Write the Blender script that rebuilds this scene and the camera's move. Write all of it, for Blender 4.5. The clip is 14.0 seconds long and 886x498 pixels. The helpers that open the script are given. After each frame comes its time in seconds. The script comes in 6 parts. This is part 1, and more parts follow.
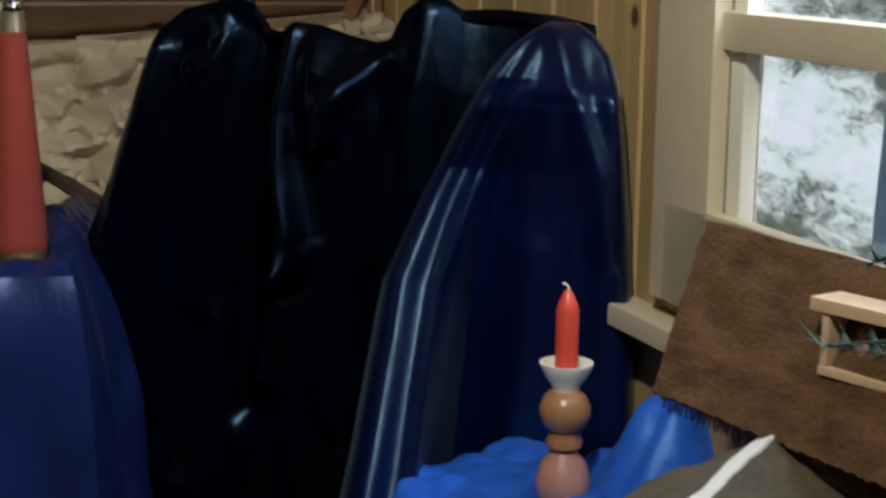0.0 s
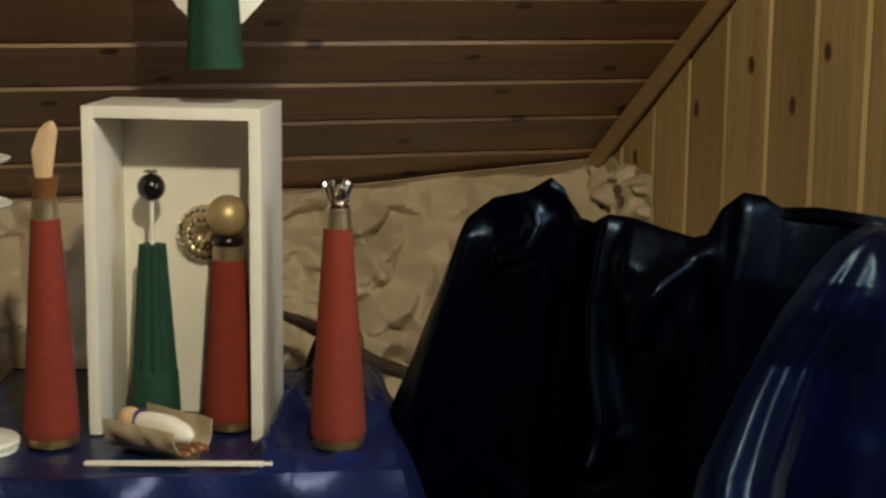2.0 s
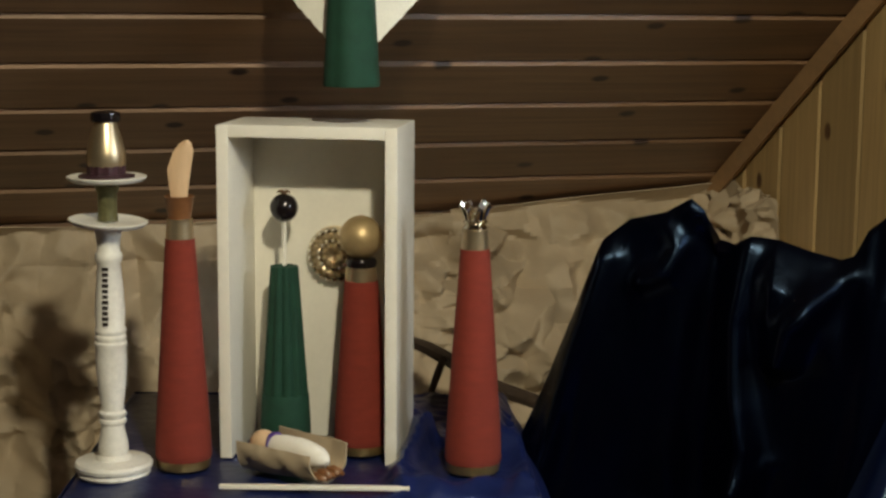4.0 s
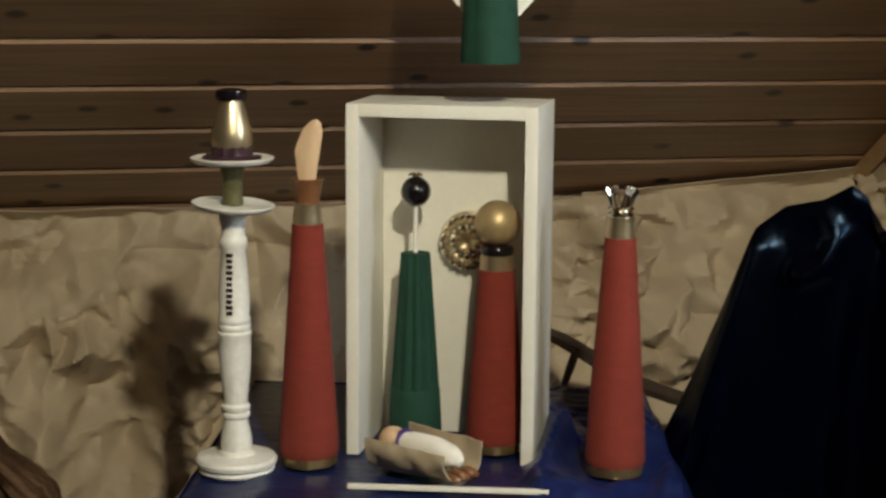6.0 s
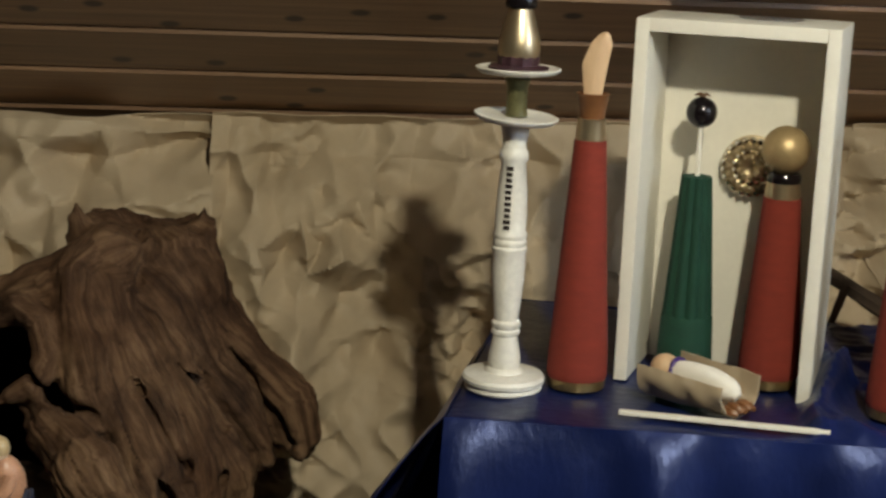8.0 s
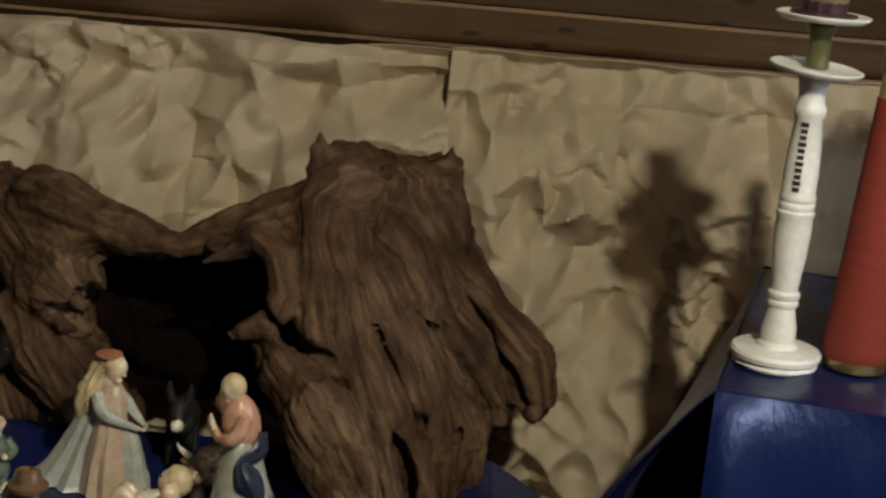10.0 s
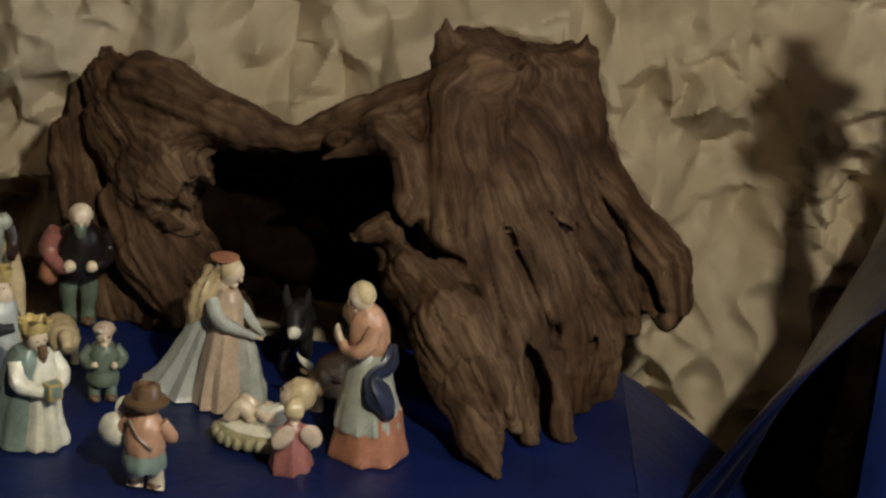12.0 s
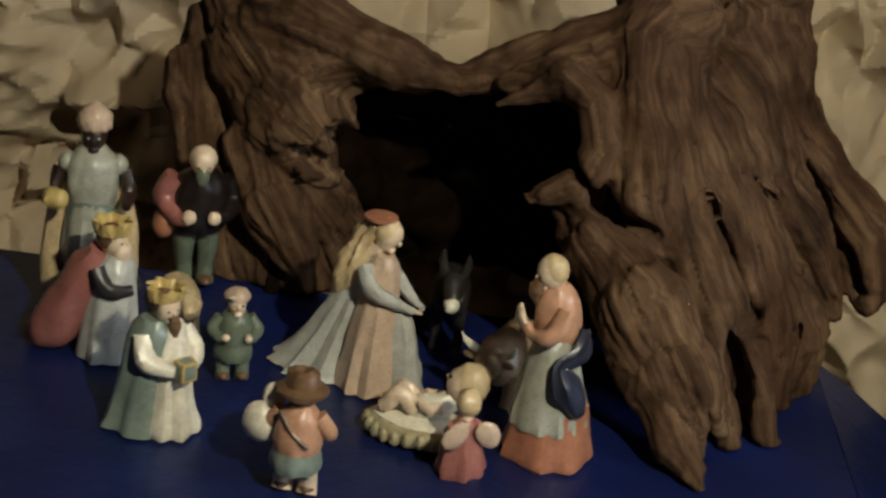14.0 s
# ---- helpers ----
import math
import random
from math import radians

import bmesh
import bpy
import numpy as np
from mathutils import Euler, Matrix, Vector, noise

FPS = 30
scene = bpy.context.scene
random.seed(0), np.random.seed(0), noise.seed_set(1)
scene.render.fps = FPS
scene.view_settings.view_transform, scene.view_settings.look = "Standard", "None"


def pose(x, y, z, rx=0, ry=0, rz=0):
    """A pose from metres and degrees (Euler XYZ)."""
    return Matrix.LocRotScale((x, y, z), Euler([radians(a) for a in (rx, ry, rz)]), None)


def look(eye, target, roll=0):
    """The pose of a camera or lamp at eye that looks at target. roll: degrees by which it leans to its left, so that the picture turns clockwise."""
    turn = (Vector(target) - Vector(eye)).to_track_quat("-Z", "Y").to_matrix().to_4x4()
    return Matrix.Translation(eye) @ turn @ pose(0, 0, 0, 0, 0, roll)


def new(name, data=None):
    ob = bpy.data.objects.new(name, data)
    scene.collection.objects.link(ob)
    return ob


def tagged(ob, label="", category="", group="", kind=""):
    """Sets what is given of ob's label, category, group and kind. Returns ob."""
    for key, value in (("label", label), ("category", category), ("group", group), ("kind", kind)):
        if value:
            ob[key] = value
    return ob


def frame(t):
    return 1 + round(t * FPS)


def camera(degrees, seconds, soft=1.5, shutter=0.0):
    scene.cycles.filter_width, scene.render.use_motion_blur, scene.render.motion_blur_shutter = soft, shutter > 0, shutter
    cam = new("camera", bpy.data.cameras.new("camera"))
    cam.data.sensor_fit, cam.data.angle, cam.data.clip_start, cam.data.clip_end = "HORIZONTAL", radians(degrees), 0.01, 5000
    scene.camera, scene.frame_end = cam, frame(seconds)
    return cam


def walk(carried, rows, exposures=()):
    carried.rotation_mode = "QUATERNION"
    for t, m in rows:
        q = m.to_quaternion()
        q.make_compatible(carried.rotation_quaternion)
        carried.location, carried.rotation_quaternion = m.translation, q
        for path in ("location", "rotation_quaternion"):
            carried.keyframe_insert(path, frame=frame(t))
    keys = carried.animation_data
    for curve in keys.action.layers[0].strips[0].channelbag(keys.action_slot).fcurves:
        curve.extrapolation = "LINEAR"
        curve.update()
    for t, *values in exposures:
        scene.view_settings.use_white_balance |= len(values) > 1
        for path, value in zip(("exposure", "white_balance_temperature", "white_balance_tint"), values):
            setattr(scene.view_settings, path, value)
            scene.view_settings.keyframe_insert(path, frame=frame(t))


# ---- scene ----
import itertools

cam = camera(30.1, 14.0, 2.6, 0.3)
PATH = [
    (0, (0.508, 0.058, 1.165), (-0.087, 1.929, 0.786), 0.8),
    (0.3, (0.48, 0.072, 1.166), (-0.173, 1.931, 0.822), 0.3),
    (0.5, (0.459, 0.076, 1.223), (-0.238, 1.913, 0.849), -0.2),
    (1, (0.326, 0.014, 1.314), (-0.364, 1.856, 0.952), 0.4),
    (1.5, (0.231, -0.031, 1.326), (-0.444, 1.824, 1.004), 0.0),
    (2, (0.191, -0.05, 1.389), (-0.484, 1.799, 1.038), 0.6),
    (2.5, (0.146, -0.077, 1.374), (-0.553, 1.77, 1.056), 1.2),
    (3, (0.123, -0.091, 1.405), (-0.585, 1.749, 1.07), 1.1),
    (3.2, (0.114, -0.094, 1.397), (-0.599, 1.746, 1.073), 1.1),
    (5.3, (0.027, 0.047, 1.355), (-0.797, 1.842, 1.04), -0.2),
    (5.5, (0.009, 0.048, 1.36), (-0.819, 1.839, 1.034), -0.0),
    (6, (-0.009, 0.047, 1.359), (-0.87, 1.82, 1.018), 0.4),
    (6.5, (-0.044, 0.047, 1.351), (-0.979, 1.775, 0.974), 0.7),
    (7, (-0.079, 0.045, 1.344), (-1.063, 1.739, 0.94), 1.4),
    (7.5, (-0.104, 0.043, 1.336), (-1.113, 1.719, 0.92), 2.0),
    (8, (-0.133, 0.044, 1.338), (-1.183, 1.689, 0.901), 2.3),
    (8.5, (-0.158, 0.083, 1.35), (-1.266, 1.683, 0.889), 2.6),
    (9, (-0.203, 0.129, 1.296), (-1.388, 1.666, 0.815), 3.9),
    (9.2, (-0.231, 0.093, 1.288), (-1.4, 1.642, 0.805), 4.7),
    (11.3, (-0.439, 0.081, 1.293), (-1.64, 1.567, 0.7), 5.3),
    (11.5, (-0.452, 0.092, 1.284), (-1.64, 1.578, 0.668), 5.3),
    (12, (-0.499, 0.132, 1.269), (-1.687, 1.603, 0.618), 5.3),
    (12.5, (-0.564, 0.204, 1.253), (-1.75, 1.662, 0.568), 4.8),
    (13, (-0.654, 0.298, 1.23), (-1.847, 1.733, 0.511), 5.3),
    (13.5, (-0.736, 0.293, 1.21), (-1.937, 1.704, 0.458), 5.9),
    (14, (-0.791, 0.225, 1.192), (-1.969, 1.668, 0.463), 7.3),
]
walk(cam, [(t, look(eye, target, roll)) for t, eye, target, roll in PATH],
     [(0, -0.1, 5700, 10), (1.0, -0.28, 7200, 10), (3.0, -0.26, 7000, 10), (6.5, -0.08, 6500, 10), (8.0, 0.0, 6500, 10), (9.0, 0.0, 6500, 10), (11.5, 0.12, 6150, 10), (14.0, 0.25, 6500, 10)])

# ---- light ----
world = bpy.data.worlds.new("world")
scene.world = world
world.use_nodes = True
sky = world.node_tree.nodes.new("ShaderNodeTexSky")
sky.sky_type, sky.sun_disc, sky.sun_elevation, sky.sun_rotation = "NISHITA", False, radians(25), radians(60)
world.node_tree.links.new(sky.outputs[0], world.node_tree.nodes["Background"].inputs[0])
world.node_tree.nodes["Background"].inputs[1].default_value = 0.15

ROOM = radians(38.0)
U = Vector((math.cos(ROOM), math.sin(ROOM), 0))      # along the eaves
N = Vector((-math.sin(ROOM), math.cos(ROOM), 0))     # towards the eaves
GABLE, EAVE = 1.363, 2.95
SLOPE = radians(33.0)


def room(p, q, z):
    return U * p + N * q + Vector((0, 0, z))


def ceil_z(q):
    return (2.328 - q * math.sin(SLOPE)) / math.cos(SLOPE)


def lamp(name, kind, place, energy, color, size, target=None):
    data = bpy.data.lights.new(name, kind)
    data.energy, data.color = energy, color
    ob = new(name, data)
    if kind == "POINT":
        data.shadow_soft_size = size
        ob.location = place
    elif kind == "SPOT":
        data.shadow_soft_size, data.spot_size, data.spot_blend = size, radians(145.0), 1.0
        ob.matrix_world = look(place, target)
    else:
        data.shape, data.size, data.size_y = "RECTANGLE", size[0], size[1]
        ob.matrix_world = look(place, target)
    return ob


lamp("room_lamp", "SPOT", (0.18, 0.37, 2.25), 150, (1.0, 0.95, 0.74), 0.045, (-1.2, 1.65, 0.95))
lamp("window_daylight", "AREA", room(GABLE + 0.05, 0.95, 1.47), 13, (0.74, 0.87, 1.0), (0.7, 0.30), room(0.0, 1.1, 0.9))
scene.view_settings.exposure = 0.0

# ---- materials ----


def nodes_of(name):
    m = bpy.data.materials.new(name)
    m.use_nodes = True
    t = m.node_tree
    return m, t, t.nodes["Principled BSDF"]


def add(t, kind, **inputs):
    nd = t.nodes.new(kind)
    for k, v in inputs.items():
        nd.inputs[k.replace("_", " ")].default_value = v
    return nd


def ramp(t, fac, stops):
    r = t.nodes.new("ShaderNodeValToRGB")
    e = r.color_ramp.elements
    while len(e) < len(stops):
        e.new(0.5)
    for el, (pos, col) in zip(e, stops):
        el.position, el.color = pos, (*col, 1)
    t.links.new(fac, r.inputs[0])
    return r.outputs[0]


def bump(t, b, height, strength, dist):
    nd = t.nodes.new("ShaderNodeBump")
    nd.inputs["Strength"].default_value, nd.inputs["Distance"].default_value = strength, dist
    t.links.new(height, nd.inputs["Height"])
    t.links.new(nd.outputs[0], b.inputs["Normal"])
    return nd


def coords(t, scale=(1, 1, 1), rot=(0, 0, 0)):
    c = t.nodes.new("ShaderNodeTexCoord")
    m = t.nodes.new("ShaderNodeMapping")
    m.inputs["Scale"].default_value, m.inputs["Rotation"].default_value = scale, rot
    t.links.new(c.outputs["Object"], m.inputs[0])
    return m.outputs[0]


def surface(name, base, rough=0.6, var=0.25, scale=30.0, fine=220.0, relief=0.3, dist=0.002, metal=0.0, sheen=0.0, spec=0.5, stretch=(1, 1, 1)):
    """A two-scale mottled surface: broad stains and fine grain, with relief."""
    m, t, b = nodes_of(name)
    v = coords(t, stretch)
    n1 = add(t, "ShaderNodeTexNoise", Scale=scale, Detail=5.0, Roughness=0.6)
    n2 = add(t, "ShaderNodeTexNoise", Scale=fine, Detail=3.0)
    for nd in (n1, n2):
        t.links.new(v, nd.inputs["Vector"])
    mixed = t.nodes.new("ShaderNodeMath")
    mixed.operation = "MULTIPLY_ADD"
    mixed.inputs[1].default_value = 0.35
    t.links.new(n2.outputs["Fac"], mixed.inputs[0])
    half = add(t, "ShaderNodeMath")
    half.operation = "MULTIPLY"
    half.inputs[1].default_value = 0.65
    t.links.new(n1.outputs["Fac"], half.inputs[0])
    t.links.new(half.outputs[0], mixed.inputs[2])
    lo = tuple(c * (1 - var) for c in base)
    hi = tuple(min(1, c * (1 + var)) for c in base)
    t.links.new(ramp(t, mixed.outputs[0], [(0.3, lo), (0.7, hi)]), b.inputs["Base Color"])
    b.inputs["Roughness"].default_value, b.inputs["Metallic"].default_value = rough, metal
    b.inputs["Specular IOR Level"].default_value = spec
    if sheen:
        b.inputs["Sheen Weight"].default_value = sheen
        b.inputs["Sheen Roughness"].default_value = 0.35
        b.inputs["Sheen Tint"].default_value = (0.55, 0.7, 1.0, 1)
    if relief:
        bump(t, b, mixed.outputs[0], relief, dist)
    return m


def pine(name, lo, hi, knot, island):
    """Pine boarding: grain along local x, knots, each board its own tone."""
    m, t, b = nodes_of(name)
    if island:
        rnd = t.nodes.new("ShaderNodeNewGeometry").outputs["Random Per Island"]
    else:
        rnd = t.nodes.new("ShaderNodeObjectInfo").outputs["Random"]
    c = t.nodes.new("ShaderNodeTexCoord")
    off = add(t, "ShaderNodeVectorMath")
    off.operation = "MULTIPLY_ADD"
    off.inputs[1].default_value = (7.3, 3.1, 5.7)
    t.links.new(rnd, off.inputs[0])
    t.links.new(c.outputs["Object"], off.inputs[2])
    warp = add(t, "ShaderNodeTexNoise", Scale=3.0, Detail=2.0)
    t.links.new(off.outputs[0], warp.inputs["Vector"])
    mp = t.nodes.new("ShaderNodeMapping")
    mp.inputs["Scale"].default_value = (2.2, 55, 55)
    t.links.new(off.outputs[0], mp.inputs[0])
    grain = add(t, "ShaderNodeTexNoise", Scale=1.0, Detail=5.0, Roughness=0.65, Distortion=0.8)
    t.links.new(mp.outputs[0], grain.inputs["Vector"])
    kmap = t.nodes.new("ShaderNodeMapping")
    kmap.inputs["Scale"].default_value = (4.6, 6.4, 6.4)
    t.links.new(off.outputs[0], kmap.inputs[0])
    vor = add(t, "ShaderNodeTexVoronoi", Scale=1.0, Randomness=1.0)
    vor.voronoi_dimensions = "2D"
    t.links.new(kmap.outputs[0], vor.inputs["Vector"])
    kmask = ramp(t, vor.outputs["Distance"], [(0.045, (1, 1, 1)), (0.082, (0, 0, 0))])
    col = ramp(t, grain.outputs["Fac"], [(0.3, lo), (0.68, hi)])
    tone = add(t, "ShaderNodeMath")
    tone.operation = "MULTIPLY_ADD"
    tone.inputs[1].default_value, tone.inputs[2].default_value = 0.4, 0.8
    t.links.new(rnd, tone.inputs[0])
    hsv = add(t, "ShaderNodeHueSaturation")
    t.links.new(col, hsv.inputs["Color"])
    t.links.new(tone.outputs[0], hsv.inputs["Value"])
    mix = t.nodes.new("ShaderNodeMixRGB")
    t.links.new(kmask, mix.inputs[0])
    t.links.new(hsv.outputs[0], mix.inputs[1])
    mix.inputs[2].default_value = (*knot, 1)
    t.links.new(mix.outputs[0], b.inputs["Base Color"])
    b.inputs["Roughness"].default_value = 0.42
    bump(t, b, grain.outputs["Fac"], 0.12, 0.0015)
    return m


def satin(name, base, rough=0.34, sheen=0.5, spec=0.55, tint=(0.36, 0.60, 1.0, 1), nap=(0.5, 0.7, 0.9, 1)):
    """Satin weave: dark in the hollows, a pale gloss along the folds."""
    m, t, b = nodes_of(name)
    n1 = add(t, "ShaderNodeTexNoise", Scale=9.0, Detail=4.0)
    t.links.new(coords(t), n1.inputs["Vector"])
    lo, hi = tuple(c * 0.7 for c in base), tuple(c * 1.3 for c in base)
    t.links.new(ramp(t, n1.outputs["Fac"], [(0.3, lo), (0.7, hi)]), b.inputs["Base Color"])
    b.inputs["Roughness"].default_value = rough
    b.inputs["Specular IOR Level"].default_value = spec
    b.inputs["Sheen Weight"].default_value = sheen
    b.inputs["Sheen Roughness"].default_value = 0.25
    b.inputs["Sheen Tint"].default_value = nap
    b.inputs["Specular Tint"].default_value = tint
    w = add(t, "ShaderNodeTexNoise", Scale=55.0, Detail=6.0, Roughness=0.6)
    t.links.new(coords(t, (1, 1, 0.35)), w.inputs["Vector"])
    bump(t, b, w.outputs["Fac"], 0.3, 0.005)
    return m


def driftwood(name):
    """Weathered root wood; the fibre runs along the uv's v."""
    m, t, b = nodes_of(name)
    c = t.nodes.new("ShaderNodeTexCoord")
    mp = t.nodes.new("ShaderNodeMapping")
    mp.inputs["Scale"].default_value = (9, 1.3, 1)
    t.links.new(c.outputs["UV"], mp.inputs[0])
    fib = add(t, "ShaderNodeTexNoise", Scale=2.2, Detail=7.0, Roughness=0.7, Distortion=0.6)
    t.links.new(mp.outputs[0], fib.inputs["Vector"])
    blot = add(t, "ShaderNodeTexNoise", Scale=14.0, Detail=5.0, Roughness=0.6)
    t.links.new(c.outputs["Object"], blot.inputs["Vector"])
    c1 = ramp(t, fib.outputs["Fac"], [(0.30, (0.020, 0.011, 0.006)), (0.47, (0.088, 0.055, 0.034)), (0.70, (0.205, 0.145, 0.098))])
    c2 = ramp(t, blot.outputs["Fac"], [(0.30, (0.34, 0.27, 0.24)), (0.48, (0.85, 0.74, 0.66)), (0.66, (1.15, 1.06, 0.94))])
    mix = t.nodes.new("ShaderNodeMixRGB")
    mix.blend_type = "MULTIPLY"
    mix.inputs[0].default_value = 1.0
    t.links.new(c1, mix.inputs[1])
    t.links.new(c2, mix.inputs[2])
    broad = add(t, "ShaderNodeTexNoise", Scale=5.0, Detail=3.0, Roughness=0.6)
    t.links.new(c.outputs["Object"], broad.inputs["Vector"])
    grey = ramp(t, broad.outputs["Fac"], [(0.36, (0.62, 0.52, 0.45)), (0.62, (1.12, 1.10, 1.06))])
    mix2 = t.nodes.new("ShaderNodeMixRGB")
    mix2.blend_type = "MULTIPLY"
    mix2.inputs[0].default_value = 1.0
    t.links.new(mix.outputs[0], mix2.inputs[1])
    t.links.new(grey, mix2.inputs[2])
    t.links.new(mix2.outputs[0], b.inputs["Base Color"])
    b.inputs["Roughness"].default_value = 0.85
    b.inputs["Specular IOR Level"].default_value = 0.2
    bump(t, b, fib.outputs["Fac"], 0.6, 0.006)
    return m


def crushed_paper(name, base):
    """Brown wrapping paper: fine crush lines over broad stains, faintly glossy."""
    m, t, b = nodes_of(name)
    v = coords(t)
    n1 = add(t, "ShaderNodeTexNoise", Scale=6.0, Detail=5.0, Roughness=0.6)
    n2 = add(t, "ShaderNodeTexNoise", Scale=180.0, Detail=3.0)
    crush = add(t, "ShaderNodeTexNoise", Scale=15.0, Detail=3.0, Roughness=0.55, Distortion=0.4)
    crush.noise_type = "RIDGED_MULTIFRACTAL"
    for nd in (n1, n2, crush):
        t.links.new(v, nd.inputs["Vector"])
    lo, hi = tuple(c * 0.86 for c in base), tuple(c * 1.12 for c in base)
    t.links.new(ramp(t, n1.outputs["Fac"], [(0.3, lo), (0.7, hi)]), b.inputs["Base Color"])
    b.inputs["Roughness"].default_value = 0.62
    b.inputs["Specular IOR Level"].default_value = 0.4
    fine = bump(t, b, n2.outputs["Fac"], 0.2, 0.001)
    nd = t.nodes.new("ShaderNodeBump")
    nd.inputs["Strength"].default_value, nd.inputs["Distance"].default_value = 0.8, 0.0065
    t.links.new(crush.outputs["Fac"], nd.inputs["Height"])
    t.links.new(nd.outputs[0], fine.inputs["Normal"])
    return m


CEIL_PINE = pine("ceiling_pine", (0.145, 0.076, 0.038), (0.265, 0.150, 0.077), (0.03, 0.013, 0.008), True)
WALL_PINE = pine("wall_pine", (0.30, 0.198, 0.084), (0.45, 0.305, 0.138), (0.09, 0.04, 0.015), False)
FLOOR_PINE = pine("floor_pine", (0.09, 0.055, 0.03), (0.16, 0.10, 0.055), (0.04, 0.02, 0.01), False)
RAIL_WOOD = surface("rail_wood", (0.33, 0.19, 0.085), 0.45, 0.25, 8, 90, 0.15)
PLASTER = surface("plain_board", (0.16, 0.125, 0.085), 0.8, 0.12, 4, 60, 0.2)
FRAME_PAINT = surface("frame_paint", (0.62, 0.52, 0.36), 0.4, 0.06, 12, 90, 0.08)
KRAFT = crushed_paper("kraft_paper", (0.46, 0.365, 0.25))
WHITE_PAINT = surface("white_paint", (0.80, 0.76, 0.66), 0.5, 0.05, 14, 120, 0.12, 0.001)
WORN_WHITE = surface("worn_white_paint", (0.76, 0.73, 0.66), 0.45, 0.16, 26, 150, 0.25)
RED_YARN = surface("red_wool", (0.21, 0.026, 0.014), 0.9, 0.16, 30, 420, 0.5, 0.0015, stretch=(1, 1, 3))
GREEN_FELT = surface("green_felt", (0.0045, 0.043, 0.023), 0.85, 0.25, 40, 400, 0.4, 0.001)
BRASS = surface("old_brass", (0.48, 0.34, 0.14), 0.33, 0.3, 40, 160, 0.1, metal=0.9)
GOLD_PAINT = surface("gold_paint", (0.48, 0.35, 0.18), 0.44, 0.14, 20, 300, 0.15, metal=0.5)
SILVER_GOLD = surface("champagne_metal", (0.62, 0.50, 0.32), 0.34, 0.08, 20, 200, 0.05, metal=0.9)
CHROME = surface("polished_metal", (0.72, 0.68, 0.58), 0.12, 0.1, 30, 100, 0.0, metal=1.0)
BLACK_GLOSS = surface("black_gloss", (0.008, 0.006, 0.007), 0.15, 0.2, 30, 100, 0.0)
COPPER_WOOD = surface("reddish_brown_wood", (0.17, 0.072, 0.028), 0.35, 0.25, 25, 180, 0.15)
PALE_WOOD = surface("pale_wood", (0.62, 0.42, 0.25), 0.55, 0.12, 20, 160, 0.15, stretch=(1, 1, 0.2))
TURNED_WOOD = surface("turned_wood", (0.36, 0.17, 0.075), 0.25, 0.25, 22, 160, 0.1, stretch=(1, 1, 0.25))
PINK_WOOD = surface("pinkish_wood", (0.42, 0.20, 0.15), 0.22, 0.2, 22, 160, 0.1, stretch=(1, 1, 0.25))
GREEN_GLASS = surface("olive_bronze", (0.16, 0.15, 0.07), 0.3, 0.3, 40, 160, 0.1, metal=0.4)
WHITE_CLOTH = surface("white_cotton", (0.82, 0.78, 0.70), 0.85, 0.06, 30, 300, 0.3)
PURPLE = surface("purple_ribbon", (0.05, 0.02, 0.16), 0.4, 0.2, 30, 300, 0.1)
WAX = surface("red_wax", (0.62, 0.07, 0.04), 0.35, 0.08, 20, 100, 0.05)
WICK = surface("white_wick", (0.7, 0.66, 0.6), 0.8, 0.1)
INK = surface("dark_ink", (0.02, 0.013, 0.01), 0.6, 0.2)
TABLE_SATIN = satin("royal_blue_satin", (0.007, 0.013, 0.066), 0.30, 0.02, 0.46, (0.40, 0.50, 1.0, 1), (0.66, 0.64, 1.0, 1))
LOW_SATIN = satin("blue_satin", (0.007, 0.013, 0.075), 0.40, 0.05, 0.55)
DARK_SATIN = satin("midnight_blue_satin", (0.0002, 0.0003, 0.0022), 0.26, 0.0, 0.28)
BLUE_SATIN = satin("deep_blue_satin", (0.0006, 0.0026, 0.028), 0.36, 0.14, 0.70, (0.45, 0.72, 0.95, 1))
BRIGHT_SATIN = satin("bright_blue_satin", (0.025, 0.10, 0.50), 0.38, 0.4)
DRIFT = driftwood("driftwood")
# near-black wood: the shade of recesses is put into this colour
CAVE = surface("dark_shaded_wood", (0.009, 0.005, 0.003), 0.95, 0.6, 20, 120, 0.6, 0.004, spec=0.03)
BURLAP = surface("burlap", (0.10, 0.053, 0.024), 0.92, 0.5, 26, 150, 0.9, 0.003, spec=0.2, stretch=(1, 1, 2))
SLATE = surface("mossy_brown_felt", (0.075, 0.055, 0.03), 0.9, 0.4, 18, 160, 0.6)
NEEDLE = surface("spruce_green", (0.03, 0.06, 0.03), 0.7, 0.3)
FELT_WHITE = surface("white_felt", (0.78, 0.76, 0.68), 0.95, 0.06, 40, 400, 0.6)


def glaze(name, base):
    return surface(name, base, 0.33, 0.26, 70, 320, 0.2, 0.0008)


SKIN = glaze("glaze_skin", (0.72, 0.56, 0.40))
IVORY = glaze("glaze_ivory", (0.76, 0.70, 0.57))
GREYBLUE = glaze("glaze_grey_blue", (0.46, 0.46, 0.42))
TEAL = glaze("glaze_teal", (0.20, 0.245, 0.21))
ROSE = glaze("glaze_rose", (0.56, 0.41, 0.30))
ORANGE = glaze("glaze_orange", (0.40, 0.165, 0.095))
WINE = glaze("glaze_wine", (0.33, 0.125, 0.105))
BROWN = glaze("glaze_brown", (0.15, 0.085, 0.045))
NAVY = glaze("glaze_navy", (0.03, 0.035, 0.06))
OLIVE = glaze("glaze_olive", (0.13, 0.155, 0.11))
BLONDE = glaze("glaze_blonde", (0.58, 0.44, 0.25))
